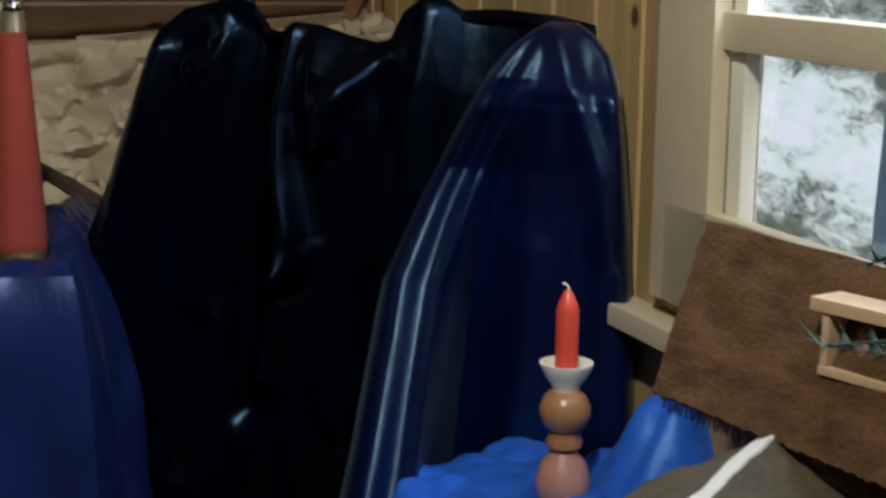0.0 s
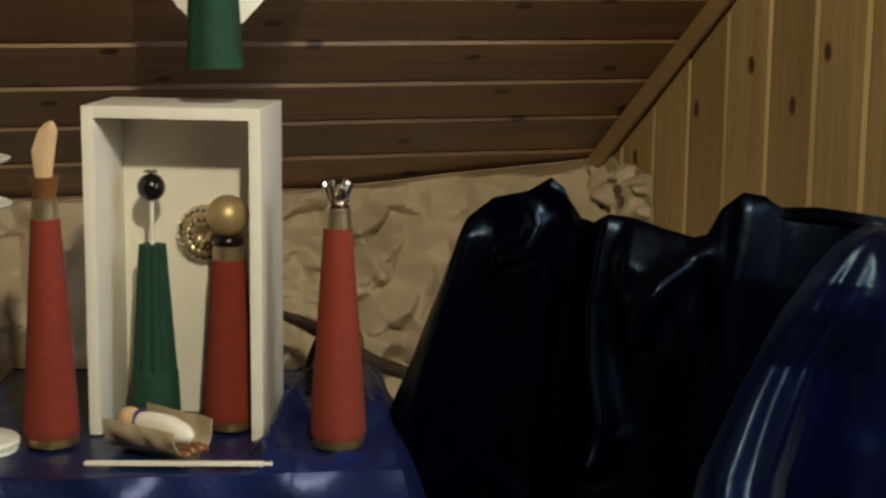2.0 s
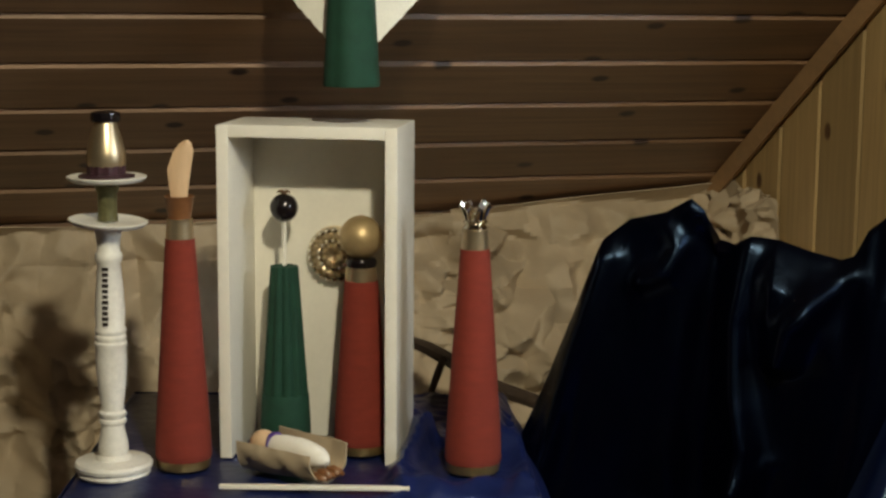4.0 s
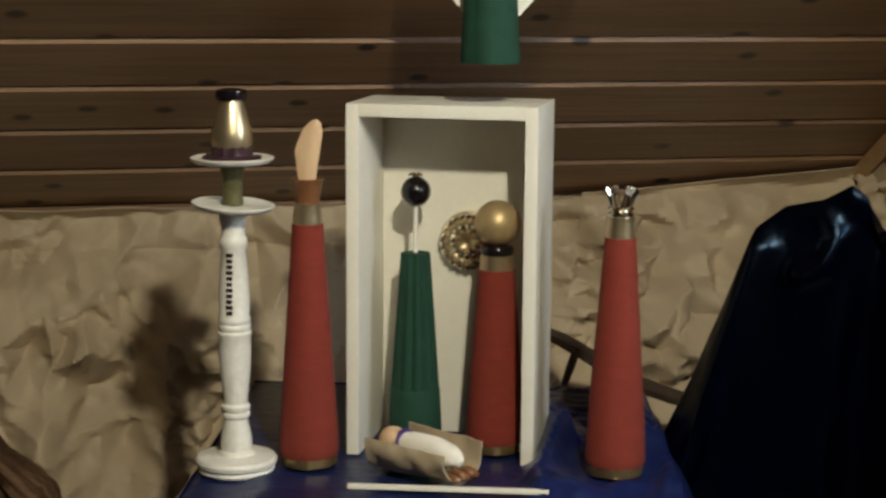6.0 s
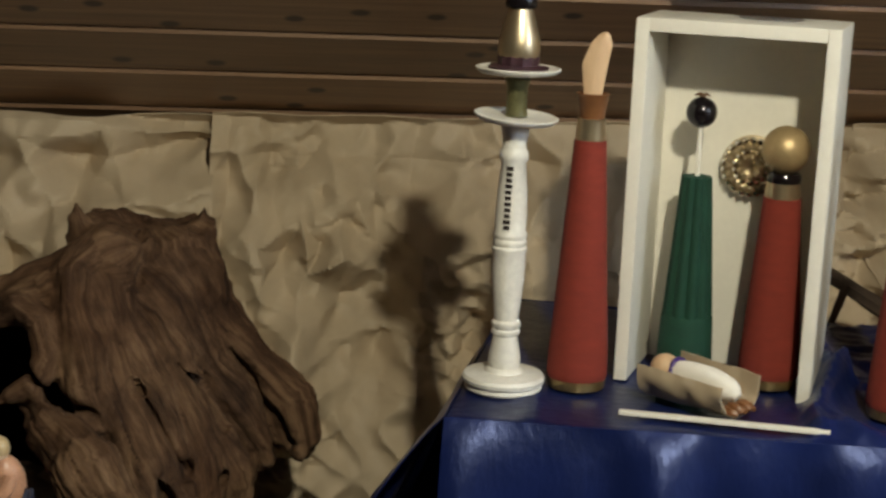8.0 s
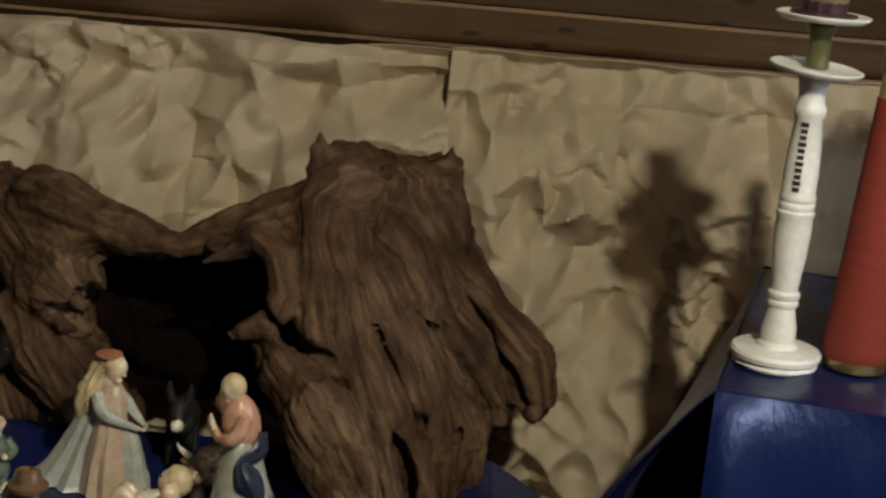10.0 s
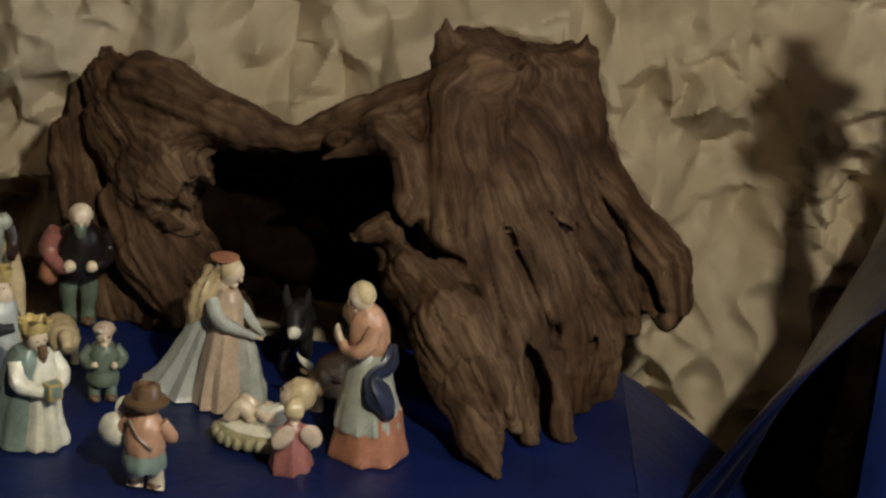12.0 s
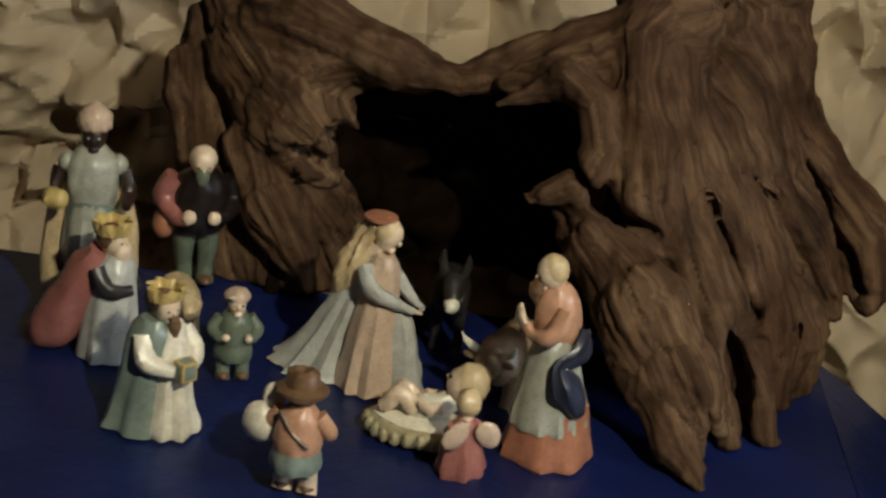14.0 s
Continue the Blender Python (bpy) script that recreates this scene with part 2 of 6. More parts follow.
DARKSKIN = glaze("glaze_dark_brown", (0.03, 0.016, 0.012))
GILT = glaze("glaze_gilt", (0.55, 0.40, 0.15))
INKY = glaze("glaze_black", (0.015, 0.01, 0.009))
PALETEAL = glaze("glaze_pale_green", (0.37, 0.37, 0.30))
SALMON = glaze("glaze_salmon", (0.50, 0.27, 0.17))
STRAW = glaze("glaze_straw", (0.40, 0.35, 0.21))
GREYFUR = glaze("glaze_grey", (0.026, 0.023, 0.021))

# ---- building helpers ----


def finish(bm, name, mats, smooth=True, angle=42):
    bmesh.ops.recalc_face_normals(bm, faces=bm.faces[:])
    me = bpy.data.meshes.new(name)
    bm.to_mesh(me)
    bm.free()
    for m in (mats if isinstance(mats, (list, tuple)) else [mats]):
        me.materials.append(m)
    if smooth:
        me.polygons.foreach_set("use_smooth", [True] * len(me.polygons))
        me.set_sharp_from_angle(angle=radians(angle))
    return me


def thing(name, place, label, category, group="", kind="", rz=0.0):
    ob = new(name)
    ob.matrix_basis = pose(*place, 0, 0, rz)
    return tagged(ob, label, category, group, kind)


def part(name, bm, mats, parent, label="", smooth=True):
    ob = new(name, finish(bm, name, mats, smooth))
    ob.parent = parent
    if label:
        ob["label"] = label
    return ob


def solo(name, bm, mats, m, label, category, group="", kind="", smooth=True):
    ob = new(name, finish(bm, name, mats, smooth))
    ob.matrix_basis = m
    return tagged(ob, label, category, group, kind)


def box(bm, size, at=(0, 0, 0), rot=None, bevel=0.0, mat=0):
    m = Matrix.Translation(at) @ (rot or Matrix.Identity(4)) @ Matrix.Diagonal((*size, 1))
    vs = bmesh.ops.create_cube(bm, size=1.0, matrix=m)["verts"]
    fs = {f for v in vs for f in v.link_faces}
    if bevel:
        es = list({e for f in fs for e in f.edges})
        fs = bmesh.ops.bevel(bm, geom=es, offset=bevel, segments=2, affect="EDGES", profile=0.7)["faces"]
        fs = {f for f in fs if f.is_valid}
    for f in fs:
        f.material_index = mat
    return bm


def plank(bm, size, at, vee, step=0.0):
    """A board with its long lower edges cut to a v-joint."""
    hx, hy, hz = (c / 2 for c in size)
    sec = [(-hy, hz), (-hy, -hz + vee), (-hy + vee, -hz), (hy - vee, -hz - step), (hy, -hz + vee), (hy, hz)]
    a = [bm.verts.new((at[0] - hx, at[1] + y, at[2] + z)) for y, z in sec]
    b = [bm.verts.new((at[0] + hx, at[1] + y, at[2] + z)) for y, z in sec]
    for i in range(6):
        bm.faces.new((a[i], a[(i + 1) % 6], b[(i + 1) % 6], b[i]))
    bm.faces.new(a[::-1])
    bm.faces.new(b)


def lathe(bm, profile, seg=40, at=(0, 0, 0), mat=0, flute=None, cap=True):
    """Turns a profile of (radius, height) round the z axis; flute(angle, height) scales the radius."""
    rings = []
    for r, z in profile:
        ring = []
        for i in range(seg):
            a = 2 * math.pi * i / seg
            k = r * (flute(a, z) if flute else 1.0)
            ring.append(bm.verts.new((at[0] + k * math.cos(a), at[1] + k * math.sin(a), at[2] + z)))
        rings.append(ring)
    for r0, r1 in zip(rings, rings[1:]):
        for i in range(seg):
            f = bm.faces.new((r0[i], r0[(i + 1) % seg], r1[(i + 1) % seg], r1[i]))
            f.material_index = mat
    if cap:
        for ring, flip in ((rings[0], True), (rings[-1], False)):
            f = bm.faces.new(ring[::-1] if flip else ring)
            f.material_index = mat
    return bm


def ball(bm, at, r, mat=0, scale=(1, 1, 1), rot=None, seg=20):
    m = Matrix.Translation(at) @ (rot or Matrix.Identity(4)) @ Matrix.Diagonal((r * scale[0], r * scale[1], r * scale[2], 1))
    vs = bmesh.ops.create_uvsphere(bm, u_segments=seg, v_segments=max(8, seg * 2 // 3), radius=1.0, matrix=m)["verts"]
    for v in vs:
        for f in v.link_faces:
            f.material_index = mat
    return bm


def smooth_path(pts, count):
    """Points evenly spread over a Catmull-Rom line through pts (tuples of any length)."""
    a = np.array([pts[0], *pts, pts[-1]], float)
    out = []
    for k in range(count):
        s = k / (count - 1) * (len(pts) - 1)
        i = min(int(s), len(pts) - 2)
        f = s - i
        p0, p1, p2, p3 = a[i], a[i + 1], a[i + 2], a[i + 3]
        out.append(0.5 * (2 * p1 + (p2 - p0) * f + (2 * p0 - 5 * p1 + 4 * p2 - p3) * f * f + (3 * p1 - p0 - 3 * p2 + p3) * f ** 3))
    return np.array(out)


def tube(bm, pts, steps=24, seg=16, mat=0, rough=0.0, seed=0.0, flat=1.0, ridges=3.0):
    """A limb through pts (x, y, z, radius); rough gives it long ridges, flat squashes it in depth."""
    uv = bm.loops.layers.uv.verify()
    line = smooth_path(pts, steps)
    rings = []
    side0 = None
    for k, (x, y, z, r) in enumerate(line):
        d = Vector(line[min(k + 1, steps - 1)][:3] - line[max(k - 1, 0)][:3])
        d.normalize()
        if side0 is None:
            side0 = d.cross(Vector((0.3, 1, 0.2))).normalized()
        s1 = (side0 - d * side0.dot(d)).normalized()
        side0 = s1
        s2 = d.cross(s1)
        ring = []
        for i in range(seg):
            a = 2 * math.pi * i / seg
            ca, sa = math.cos(a), math.sin(a)
            g = 1.0
            if rough:
                w = k / steps
                g += rough * (noise.noise(Vector((ca * ridges, sa * ridges, w * 1.3 + seed))) * 1.1
                              + noise.noise(Vector((ca * ridges * 3, sa * ridges * 3, w * 3 + seed * 2))) * 0.55
                              - abs(noise.noise(Vector((ca * ridges * 5, sa * ridges * 5, w * 5 + seed)))) * 0.7
                              + noise.noise(Vector((ca * ridges * 11, sa * ridges * 11, w * 22 + seed))) * 0.22
                              + noise.noise(Vector((ca * 1.2, sa * 1.2, w * 8 + seed * 3))) * 0.5)
            at = Vector((x, y, z)) + (s1 * ca + s2 * sa * flat) * (r * g)
            if rough:
                at += (s1 * ca + s2 * sa) * (rough * r * 0.22 * noise.noise(at * 60) + rough * r * 0.3 * noise.noise(at * 24))
            ring.append(bm.verts.new(at))
        rings.append(ring)
    for k, (r0, r1) in enumerate(zip(rings, rings[1:])):
        for i in range(seg):
            f = bm.faces.new((r0[i], r0[(i + 1) % seg], r1[(i + 1) % seg], r1[i]))
            f.material_index = mat
            for lp, (du, dv) in zip(f.loops, ((0, 0), (1, 0), (1, 1), (0, 1))):
                lp[uv].uv = ((i + du) / seg + seed, (k + dv) / steps * 2 + seed)
    for ring, flip in ((rings[0], True), (rings[-1], False)):
        f = bm.faces.new(ring[::-1] if flip else ring)
        f.material_index = mat
    return bm


def sheet(bm, fn, nu, nv, thick=0.002, mat=0):
    """A cloth or paper: fn(u, v) gives the place for u, v in 0..1; a second layer behind gives it thickness."""
    grid = [[Vector(fn(i / nu, j / nv)) for i in range(nu + 1)] for j in range(nv + 1)]
    top = [[bm.verts.new(c) for c in row] for row in grid]
    back = []
    for j in range(nv + 1):
        row = []
        for i in range(nu + 1):
            du = grid[j][min(i + 1, nu)] - grid[j][max(i - 1, 0)]
            dv = grid[min(j + 1, nv)][i] - grid[max(j - 1, 0)][i]
            nn = du.cross(dv)
            nn = nn.normalized() if nn.length > 1e-12 else Vector((0, 0, 1))
            row.append(bm.verts.new(grid[j][i] - nn * thick))
        back.append(row)
    for j in range(nv):
        for i in range(nu):
            bm.faces.new((top[j][i], top[j][i + 1], top[j + 1][i + 1], top[j + 1][i])).material_index = mat
            bm.faces.new((back[j][i], back[j + 1][i], back[j + 1][i + 1], back[j][i + 1])).material_index = mat
    edge = [(0, i, 0, i + 1) for i in range(nu)] + [(nv, i + 1, nv, i) for i in range(nu)]
    edge += [(j + 1, 0, j, 0) for j in range(nv)] + [(j, nu, j + 1, nu) for j in range(nv)]
    for j0, i0, j1, i1 in edge:
        bm.faces.new((top[j0][i0], back[j0][i0], back[j1][i1], top[j1][i1])).material_index = mat
    return bm


def lerp_line(x, pts):
    return float(np.interp(x, [p[0] for p in pts], [p[1] for p in pts]))


def crease(x, z, pts, width):
    """How near (x, z) lies to a polyline: 1 on it, falling to 0 over width."""
    best = 9.0
    for (x0, z0), (x1, z1) in zip(pts, pts[1:]):
        dx, dz = x1 - x0, z1 - z0
        k = max(0.0, min(1.0, ((x - x0) * dx + (z - z0) * dz) / (dx * dx + dz * dz)))
        best = min(best, math.hypot(x - x0 - k * dx, z - z0 - k * dz))
    return math.exp(-(best / width) ** 2)


def sharp_fold(x, z, pts, width):
    """Like a crease, but pinched to a narrow crest."""
    g = crease(x, z, pts, width)
    return 0.7 * g + 0.3 * g ** 3


def lattice_value(i, j, seed):
    return noise.cell(Vector((i + 0.5 + seed * 13.0, j + 0.5 - seed * 7.0, seed + 0.5))) - 0.5


def facets(x, z, size, turn, seed):
    """Flat triangles between random heights: straight creases meeting in points."""
    c, s_ = math.cos(turn), math.sin(turn)
    u, w = (c * x - s_ * z) / size, (s_ * x + c * z) / (size * 0.72)
    u += 0.38 * noise.noise(Vector((u * 0.9, w * 0.9, seed)))
    w += 0.38 * noise.noise(Vector((u * 0.9, w * 0.9, seed + 31.0)))
    i, j = math.floor(u), math.floor(w)
    fu, fw = u - i, w - j
    if (i + j) % 2:
        if fu + fw < 1:
            return lattice_value(i, j, seed) * (1 - fu - fw) + lattice_value(i + 1, j, seed) * fu + lattice_value(i, j + 1, seed) * fw
        return lattice_value(i + 1, j + 1, seed) * (fu + fw - 1) + lattice_value(i, j + 1, seed) * (1 - fu) + lattice_value(i + 1, j, seed) * (1 - fw)
    if fu > fw:
        return lattice_value(i, j, seed) * (1 - fu) + lattice_value(i + 1, j, seed) * (fu - fw) + lattice_value(i + 1, j + 1, seed) * fw
    return lattice_value(i, j, seed) * (1 - fw) + lattice_value(i, j + 1, seed) * (fw - fu) + lattice_value(i + 1, j + 1, seed) * fu


def crumple(x, z, seed=0.0):
    """Height of crushed paper: large flat facets with finer crushing here and there."""
    m = max(0.0, min(1.0, 0.45 + 1.5 * noise.noise(Vector((x * 3.3 + seed, z * 3.3, seed)))))
    n = max(0.0, min(1.0, 0.35 + 1.9 * noise.noise(Vector((x * 5.1 + seed, z * 5.1, seed + 9)))))
    h = 0.060 * facets(x, z, 0.19, 0.5 + seed, seed) + 0.052 * facets(x, z, 0.105, 1.3 + seed, seed + 2)
    h += 0.046 * m * facets(x, z, 0.055, 2.2, seed + 4) + 0.024 * n * facets(x, z, 0.027, 0.2, seed + 6)
    bend = 0.5 * noise.noise(Vector((x * 6, z * 6, seed + 3)))
    h += 0.060 * m * (0.3 - abs(noise.noise(Vector((x * 6.5 + bend, z * 8.5 - bend, seed + 5)))))
    h += 0.040 * (0.3 - abs(noise.noise(Vector((x * 13 - bend, z * 16 + bend, seed + 8)))))
    return h + 0.022 * noise.noise(Vector((x * 1.9 + seed, z * 1.9, seed)))


ROOM_M = Matrix.Rotation(ROOM, 4, "Z")


def in_room(p, q, z, tilt=0.0):
    return ROOM_M @ pose(p, q, z, math.degrees(tilt))


bm = bmesh.new()
box(bm, (6.4, 6.4, 0.1), (-1.4, -0.2, -0.05))
floor = solo("floor", bm, FLOOR_PINE, ROOM_M, "bare wooden floor of the attic room", "floor", kind="structure", smooth=False)

# sloping boarded ceiling: one mesh, boards with open v-joints, local x along the eaves, y up the slope
BOARD = 0.1345
bm = bmesh.new()
run = 3.6
k = 0
y = -0.075 - BOARD
while y < run:
    lift = 0.0015 * math.sin(k * 12.9)
    plank(bm, (5.6, BOARD - 0.001, 0.018), (-1.40, y + BOARD / 2, 0.009 + lift), 0.005, 0.0035)
    y += BOARD
    k += 1
box(bm, (5.8, run + 0.3, 0.05), (-1.40, run / 2, 0.045))
slope_base = in_room(0, 2.845, ceil_z(2.845)) @ Matrix(((1, 0, 0, 0), (0, -math.cos(SLOPE), math.sin(SLOPE), 0), (0, math.sin(SLOPE), math.cos(SLOPE), 0), (0, 0, 0, 1)))
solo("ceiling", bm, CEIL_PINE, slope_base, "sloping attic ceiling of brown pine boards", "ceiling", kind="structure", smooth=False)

bm = bmesh.new()
box(bm, (6.2, 3.2, 0.06), (-1.4, -1.35, 2.63))
solo("ceiling_flat", bm, PLASTER, ROOM_M, "flat wooden ceiling over the room", "ceiling", kind="structure", smooth=False)
bm = bmesh.new()
box(bm, (6.2, 0.08, 1.3), (-1.4, EAVE + 0.02, 0.5))
solo("wall_eaves", bm, PLASTER, ROOM_M, "low knee wall under the eaves", "wall", kind="structure", smooth=False)
bm = bmesh.new()
box(bm, (6.2, 0.08, 2.7), (-1.4, -2.6, 1.33))
solo("wall_back", bm, PLASTER, ROOM_M, "plain boarded wall closing the room", "wall", kind="structure", smooth=False)
bm = bmesh.new()
box(bm, (0.08, 6.0, 2.7), (-4.3, 0.1, 1.33))
solo("wall_end", bm, PLASTER, ROOM_M, "plain boarded end wall", "wall", kind="structure", smooth=False)

# gable wall with the window opening
WIN_Q0, WIN_Q1, WIN_Z0, WIN_Z1 = 0.55, 1.43, 0.79, 1.66
wall = thing("wall_gable", (0, 0, 0), "gable wall of upright yellow pine boards", "wall", kind="structure")
wall.matrix_basis = ROOM_M
bm = bmesh.new()
for q0, q1, z0, z1 in ((-2.6, WIN_Q0, 0, 3.0), (WIN_Q1 + 0.08, 3.0, 0, 3.0), (WIN_Q0, WIN_Q1 + 0.08, 0, WIN_Z0), (WIN_Q0, WIN_Q1, WIN_Z1, 3.0)):
    box(bm, (0.10, q1 - q0, z1 - z0), (GABLE + 0.075, (q0 + q1) / 2, (z0 + z1) / 2))
part("wall_core", bm, PLASTER, wall, smooth=False)


def upright_board(length):
    bm = bmesh.new()
    plank(bm, (length, BOARD - 0.001, 0.02), (0, 0, 0), 0.006)
    return finish(bm, "board", WALL_PINE, False)


q = 2.89 + BOARD
made_boards = {}
while q > -2.4:
    c = q - BOARD / 2
    top = min(ceil_z(c - BOARD / 2) + 0.02, 2.62)
    spans = [(0.0, top)]
    if WIN_Q0 < c < WIN_Q1:
        spans = [(0.0, WIN_Z0), (WIN_Z1, top)]
    for z0, z1 in spans:
        if z1 - z0 < 0.05:
            continue
        key = round(z1 - z0, 2)
        if key not in made_boards:
            made_boards[key] = upright_board(key)
        ob = new("board", made_boards[key])
        ob.parent = wall
        ob.matrix_basis = Matrix(((0, 0, 1, GABLE + 0.011 + 0.001 * math.sin(c * 40)), (0, 1, 0, c), (-1, 0, 0, (z0 + z1) / 2), (0, 0, 0, 1)))
    q -= BOARD

# rail that covers the joint of ceiling and gable
bm = bmesh.new()
a, b_ = Vector((GABLE - 0.014, 2.80, ceil_z(2.80) - 0.012)), Vector((GABLE - 0.014, 0.3, ceil_z(0.3) - 0.012))
d = (b_ - a)
box(bm, (0.024, d.length, 0.030), (a + b_) / 2, Matrix.Rotation(math.atan2(d.z, d.y), 4, "X") @ Matrix.Rotation(0.5, 4, "Y"), bevel=0.006)
solo("trim", bm, RAIL_WOOD, ROOM_M, "square brown wooden rail along the sloping joint", "trim", kind="structure")

# ledge under the window
bm = bmesh.new()
box(bm, (0.05, 2.6, 0.028), (GABLE - 0.022, 0.62, 0.705), bevel=0.004)
solo("ledge", bm, FRAME_PAINT, ROOM_M, "pale wooden ledge along the gable wall", "ledge", kind="structure")

# window with casing, two panes above one another, three columns
win = thing("window_1", (0, 0, 0), "white-framed attic window with small panes", "window", kind="structure")
win.matrix_basis = ROOM_M
bm = bmesh.new()
for q0, q1, z0, z1 in ((WIN_Q1 - 0.10, WIN_Q1 + 0.03, WIN_Z0 - 0.05, WIN_Z1 + 0.09), (WIN_Q0 - 0.09, WIN_Q0 + 0.03, WIN_Z0 - 0.05, WIN_Z1 + 0.09), (WIN_Q0, WIN_Q1, WIN_Z1 - 0.03, WIN_Z1 + 0.09), (WIN_Q0, WIN_Q1, WIN_Z0 - 0.05, WIN_Z0 + 0.07)):
    box(bm, (0.022, q1 - q0, z1 - z0), (GABLE - 0.011, (q0 + q1) / 2, (z0 + z1) / 2), bevel=0.003)
part("window_frame", bm, FRAME_PAINT, win)
bm = bmesh.new()
box(bm, (0.026, 0.03, WIN_Z1 - WIN_Z0), (GABLE + 0.014, WIN_Q1 - 0.115, (WIN_Z0 + WIN_Z1) / 2), bevel=0.003)
box(bm, (0.08, 0.03, WIN_Z1 - WIN_Z0), (GABLE + 0.04, WIN_Q0 + 0.045, (WIN_Z0 + WIN_Z1) / 2), bevel=0.003)
part("window_jamb", bm, WHITE_PAINT, win)
for zc in (1.062, 1.34):
    bm = bmesh.new()
    box(bm, (0.045, WIN_Q1 - WIN_Q0 - 0.12, 0.042), (GABLE + 0.012, (WIN_Q0 + WIN_Q1) / 2, zc), bevel=0.004)
    part("glazing_bar", bm, FRAME_PAINT, win)
for qc in (0.80,):
    bm = bmesh.new()
    box(bm, (0.04, 0.03, WIN_Z1 - WIN_Z0), (GABLE + 0.014, qc, (WIN_Z0 + WIN_Z1) / 2), bevel=0.004)
    part("glazing_bar", bm, FRAME_PAINT, win)
GLASS, t, b = nodes_of("window_glass")
b.inputs["Transmission Weight"].default_value, b.inputs["Roughness"].default_value, b.inputs["IOR"].default_value = 1.0, 0.0, 1.45
for q0, q1 in ((0.815, 1.30), (0.58, 0.785)):
    bm = bmesh.new()
    box(bm, (0.004, q1 - q0, WIN_Z1 - WIN_Z0), (GABLE + 0.022, (q0 + q1) / 2, (WIN_Z0 + WIN_Z1) / 2))
    g = part("pane", bm, GLASS, win, smooth=False)
    g.visible_shadow = False

# the winter garden outside: a plain glowing backdrop far behind the glass
BACK, t, b = nodes_of("winter_wood")
v = coords(t, (1, 0.6, 1.5))
n1 = add(t, "ShaderNodeTexNoise", Scale=4.2, Detail=10.0, Roughness=0.78, Distortion=0.5)
n2 = add(t, "ShaderNodeTexNoise", Scale=0.5, Detail=3.0)
for nd in (n1, n2):
    t.links.new(v, nd.inputs["Vector"])
mulb = add(t, "ShaderNodeMath")
mulb.operation = "MULTIPLY"
t.links.new(n1.outputs["Fac"], mulb.inputs[0])
t.links.new(n2.outputs["Fac"], mulb.inputs[1])
colb = ramp(t, mulb.outputs[0], [(0.20, (0.10, 0.12, 0.09)), (0.24, (0.42, 0.45, 0.38)), (0.285, (0.86, 0.92, 0.82)), (0.36, (1, 1, 1))])
t.links.new(colb, b.inputs["Emission Color"])
b.inputs["Emission Strength"].default_value = 1.1
b.inputs["Base Color"].default_value = (0, 0, 0, 1)
bm = bmesh.new()
box(bm, (0.1, 30, 14), (GABLE + 6, 9.0, 2.0))
solo("backdrop", bm, BACK, ROOM_M, "bright snowy wood seen through the window", "backdrop", kind="structure", smooth=False)

bm = bmesh.new()
tube(bm, [(3.27, 3.10, -2.0, 0.38), (3.27, 3.10, 1.0, 0.35), (3.29, 3.09, 4.0, 0.31)], 30, 40, rough=0.05, seed=3, ridges=4)
gt = thing("garden_tree", (0, 0, 0), "thick grey-barked tree outside the window", "tree")
gt.matrix_basis = ROOM_M
part("trunk", bm, surface("grey_bark", (0.72, 0.77, 0.80), 0.9, 0.3, 6, 40, 0.6, 0.02), gt)

# ---- kraft paper along the eaves ----


def paper_q(p, z):
    """How far towards the eaves the hanging paper lies."""
    s = max(0.0, min(1.0, (z - 0.66) / 0.30))
    return 2.545 + 0.255 * s ** 1.8 - 0.10 * max(0.0, 0.6 - z)


def gathers(p, z):
    """Folds fanning out of the corner under the rail."""
    w = max(0.0, min(1.0, (p - 0.52) / 0.25))
    if w == 0.0:
        return 0.0
    k = (math.atan2(1.02 - z, 1.16 - p) * 4.6 + 0.6 * noise.noise(Vector((p * 4, z * 4, 2.2)))) % 1.0
    return 0.055 * w * (abs(2 * k - 1) ** 0.8 - 0.5) * max(0.0, min(1.0, (1.0 - z) * 9))


def tuck(p, z):
    """A fold pressed along the top: it juts forward and turns under."""
    ridge = lerp_line(p, [(-1.2, 0.93), (-0.9, 0.945), (-0.65, 0.948), (-0.41, 0.944), (-0.30, 0.922), (-0.205, 0.925)])
    low_ = lerp_line(p, [(-1.2, 0.88), (-0.9, 0.865), (-0.60, 0.885), (-0.455, 0.87), (-0.23, 0.905), (-0.195, 0.915)])
    k = (z - low_) / (ridge - low_) if z < ridge else max(0.0, 1 - (z - ridge) / 0.03)
    return 0.048 * max(0.0, min(1.0, k)) - 0.010


def paper(p0, p1, z0, top, seed, forward, nu, nv, label, shape=lambda p, z: 0.0):
    def fn(a, v):
        p = p0 + (p1 - p0) * a
        zt = top(p)
        z = z0 + (zt - z0) * v
        edge = min(1.0, (1 - v) * 14)
        h = crumple(p, z, seed) * (0.35 + 0.65 * edge)
        q = paper_q(p, z - (zt - 0.955)) - forward - h - 0.01 - shape(p, z)
        lim = (2.328 - (z + 0.012) * math.cos(SLOPE)) / math.sin(SLOPE)
        return room(p + 0.02 * noise.noise(Vector((p * 6, z * 7, seed))), min(q, lim), z)
    bm = bmesh.new()
    sheet(bm, fn, nu, nv, 0.0015)
    ob = new("kraft_paper", finish(bm, "kraft_paper", KRAFT, True, 24))
    return tagged(ob, label, "paper", "paper backdrop")


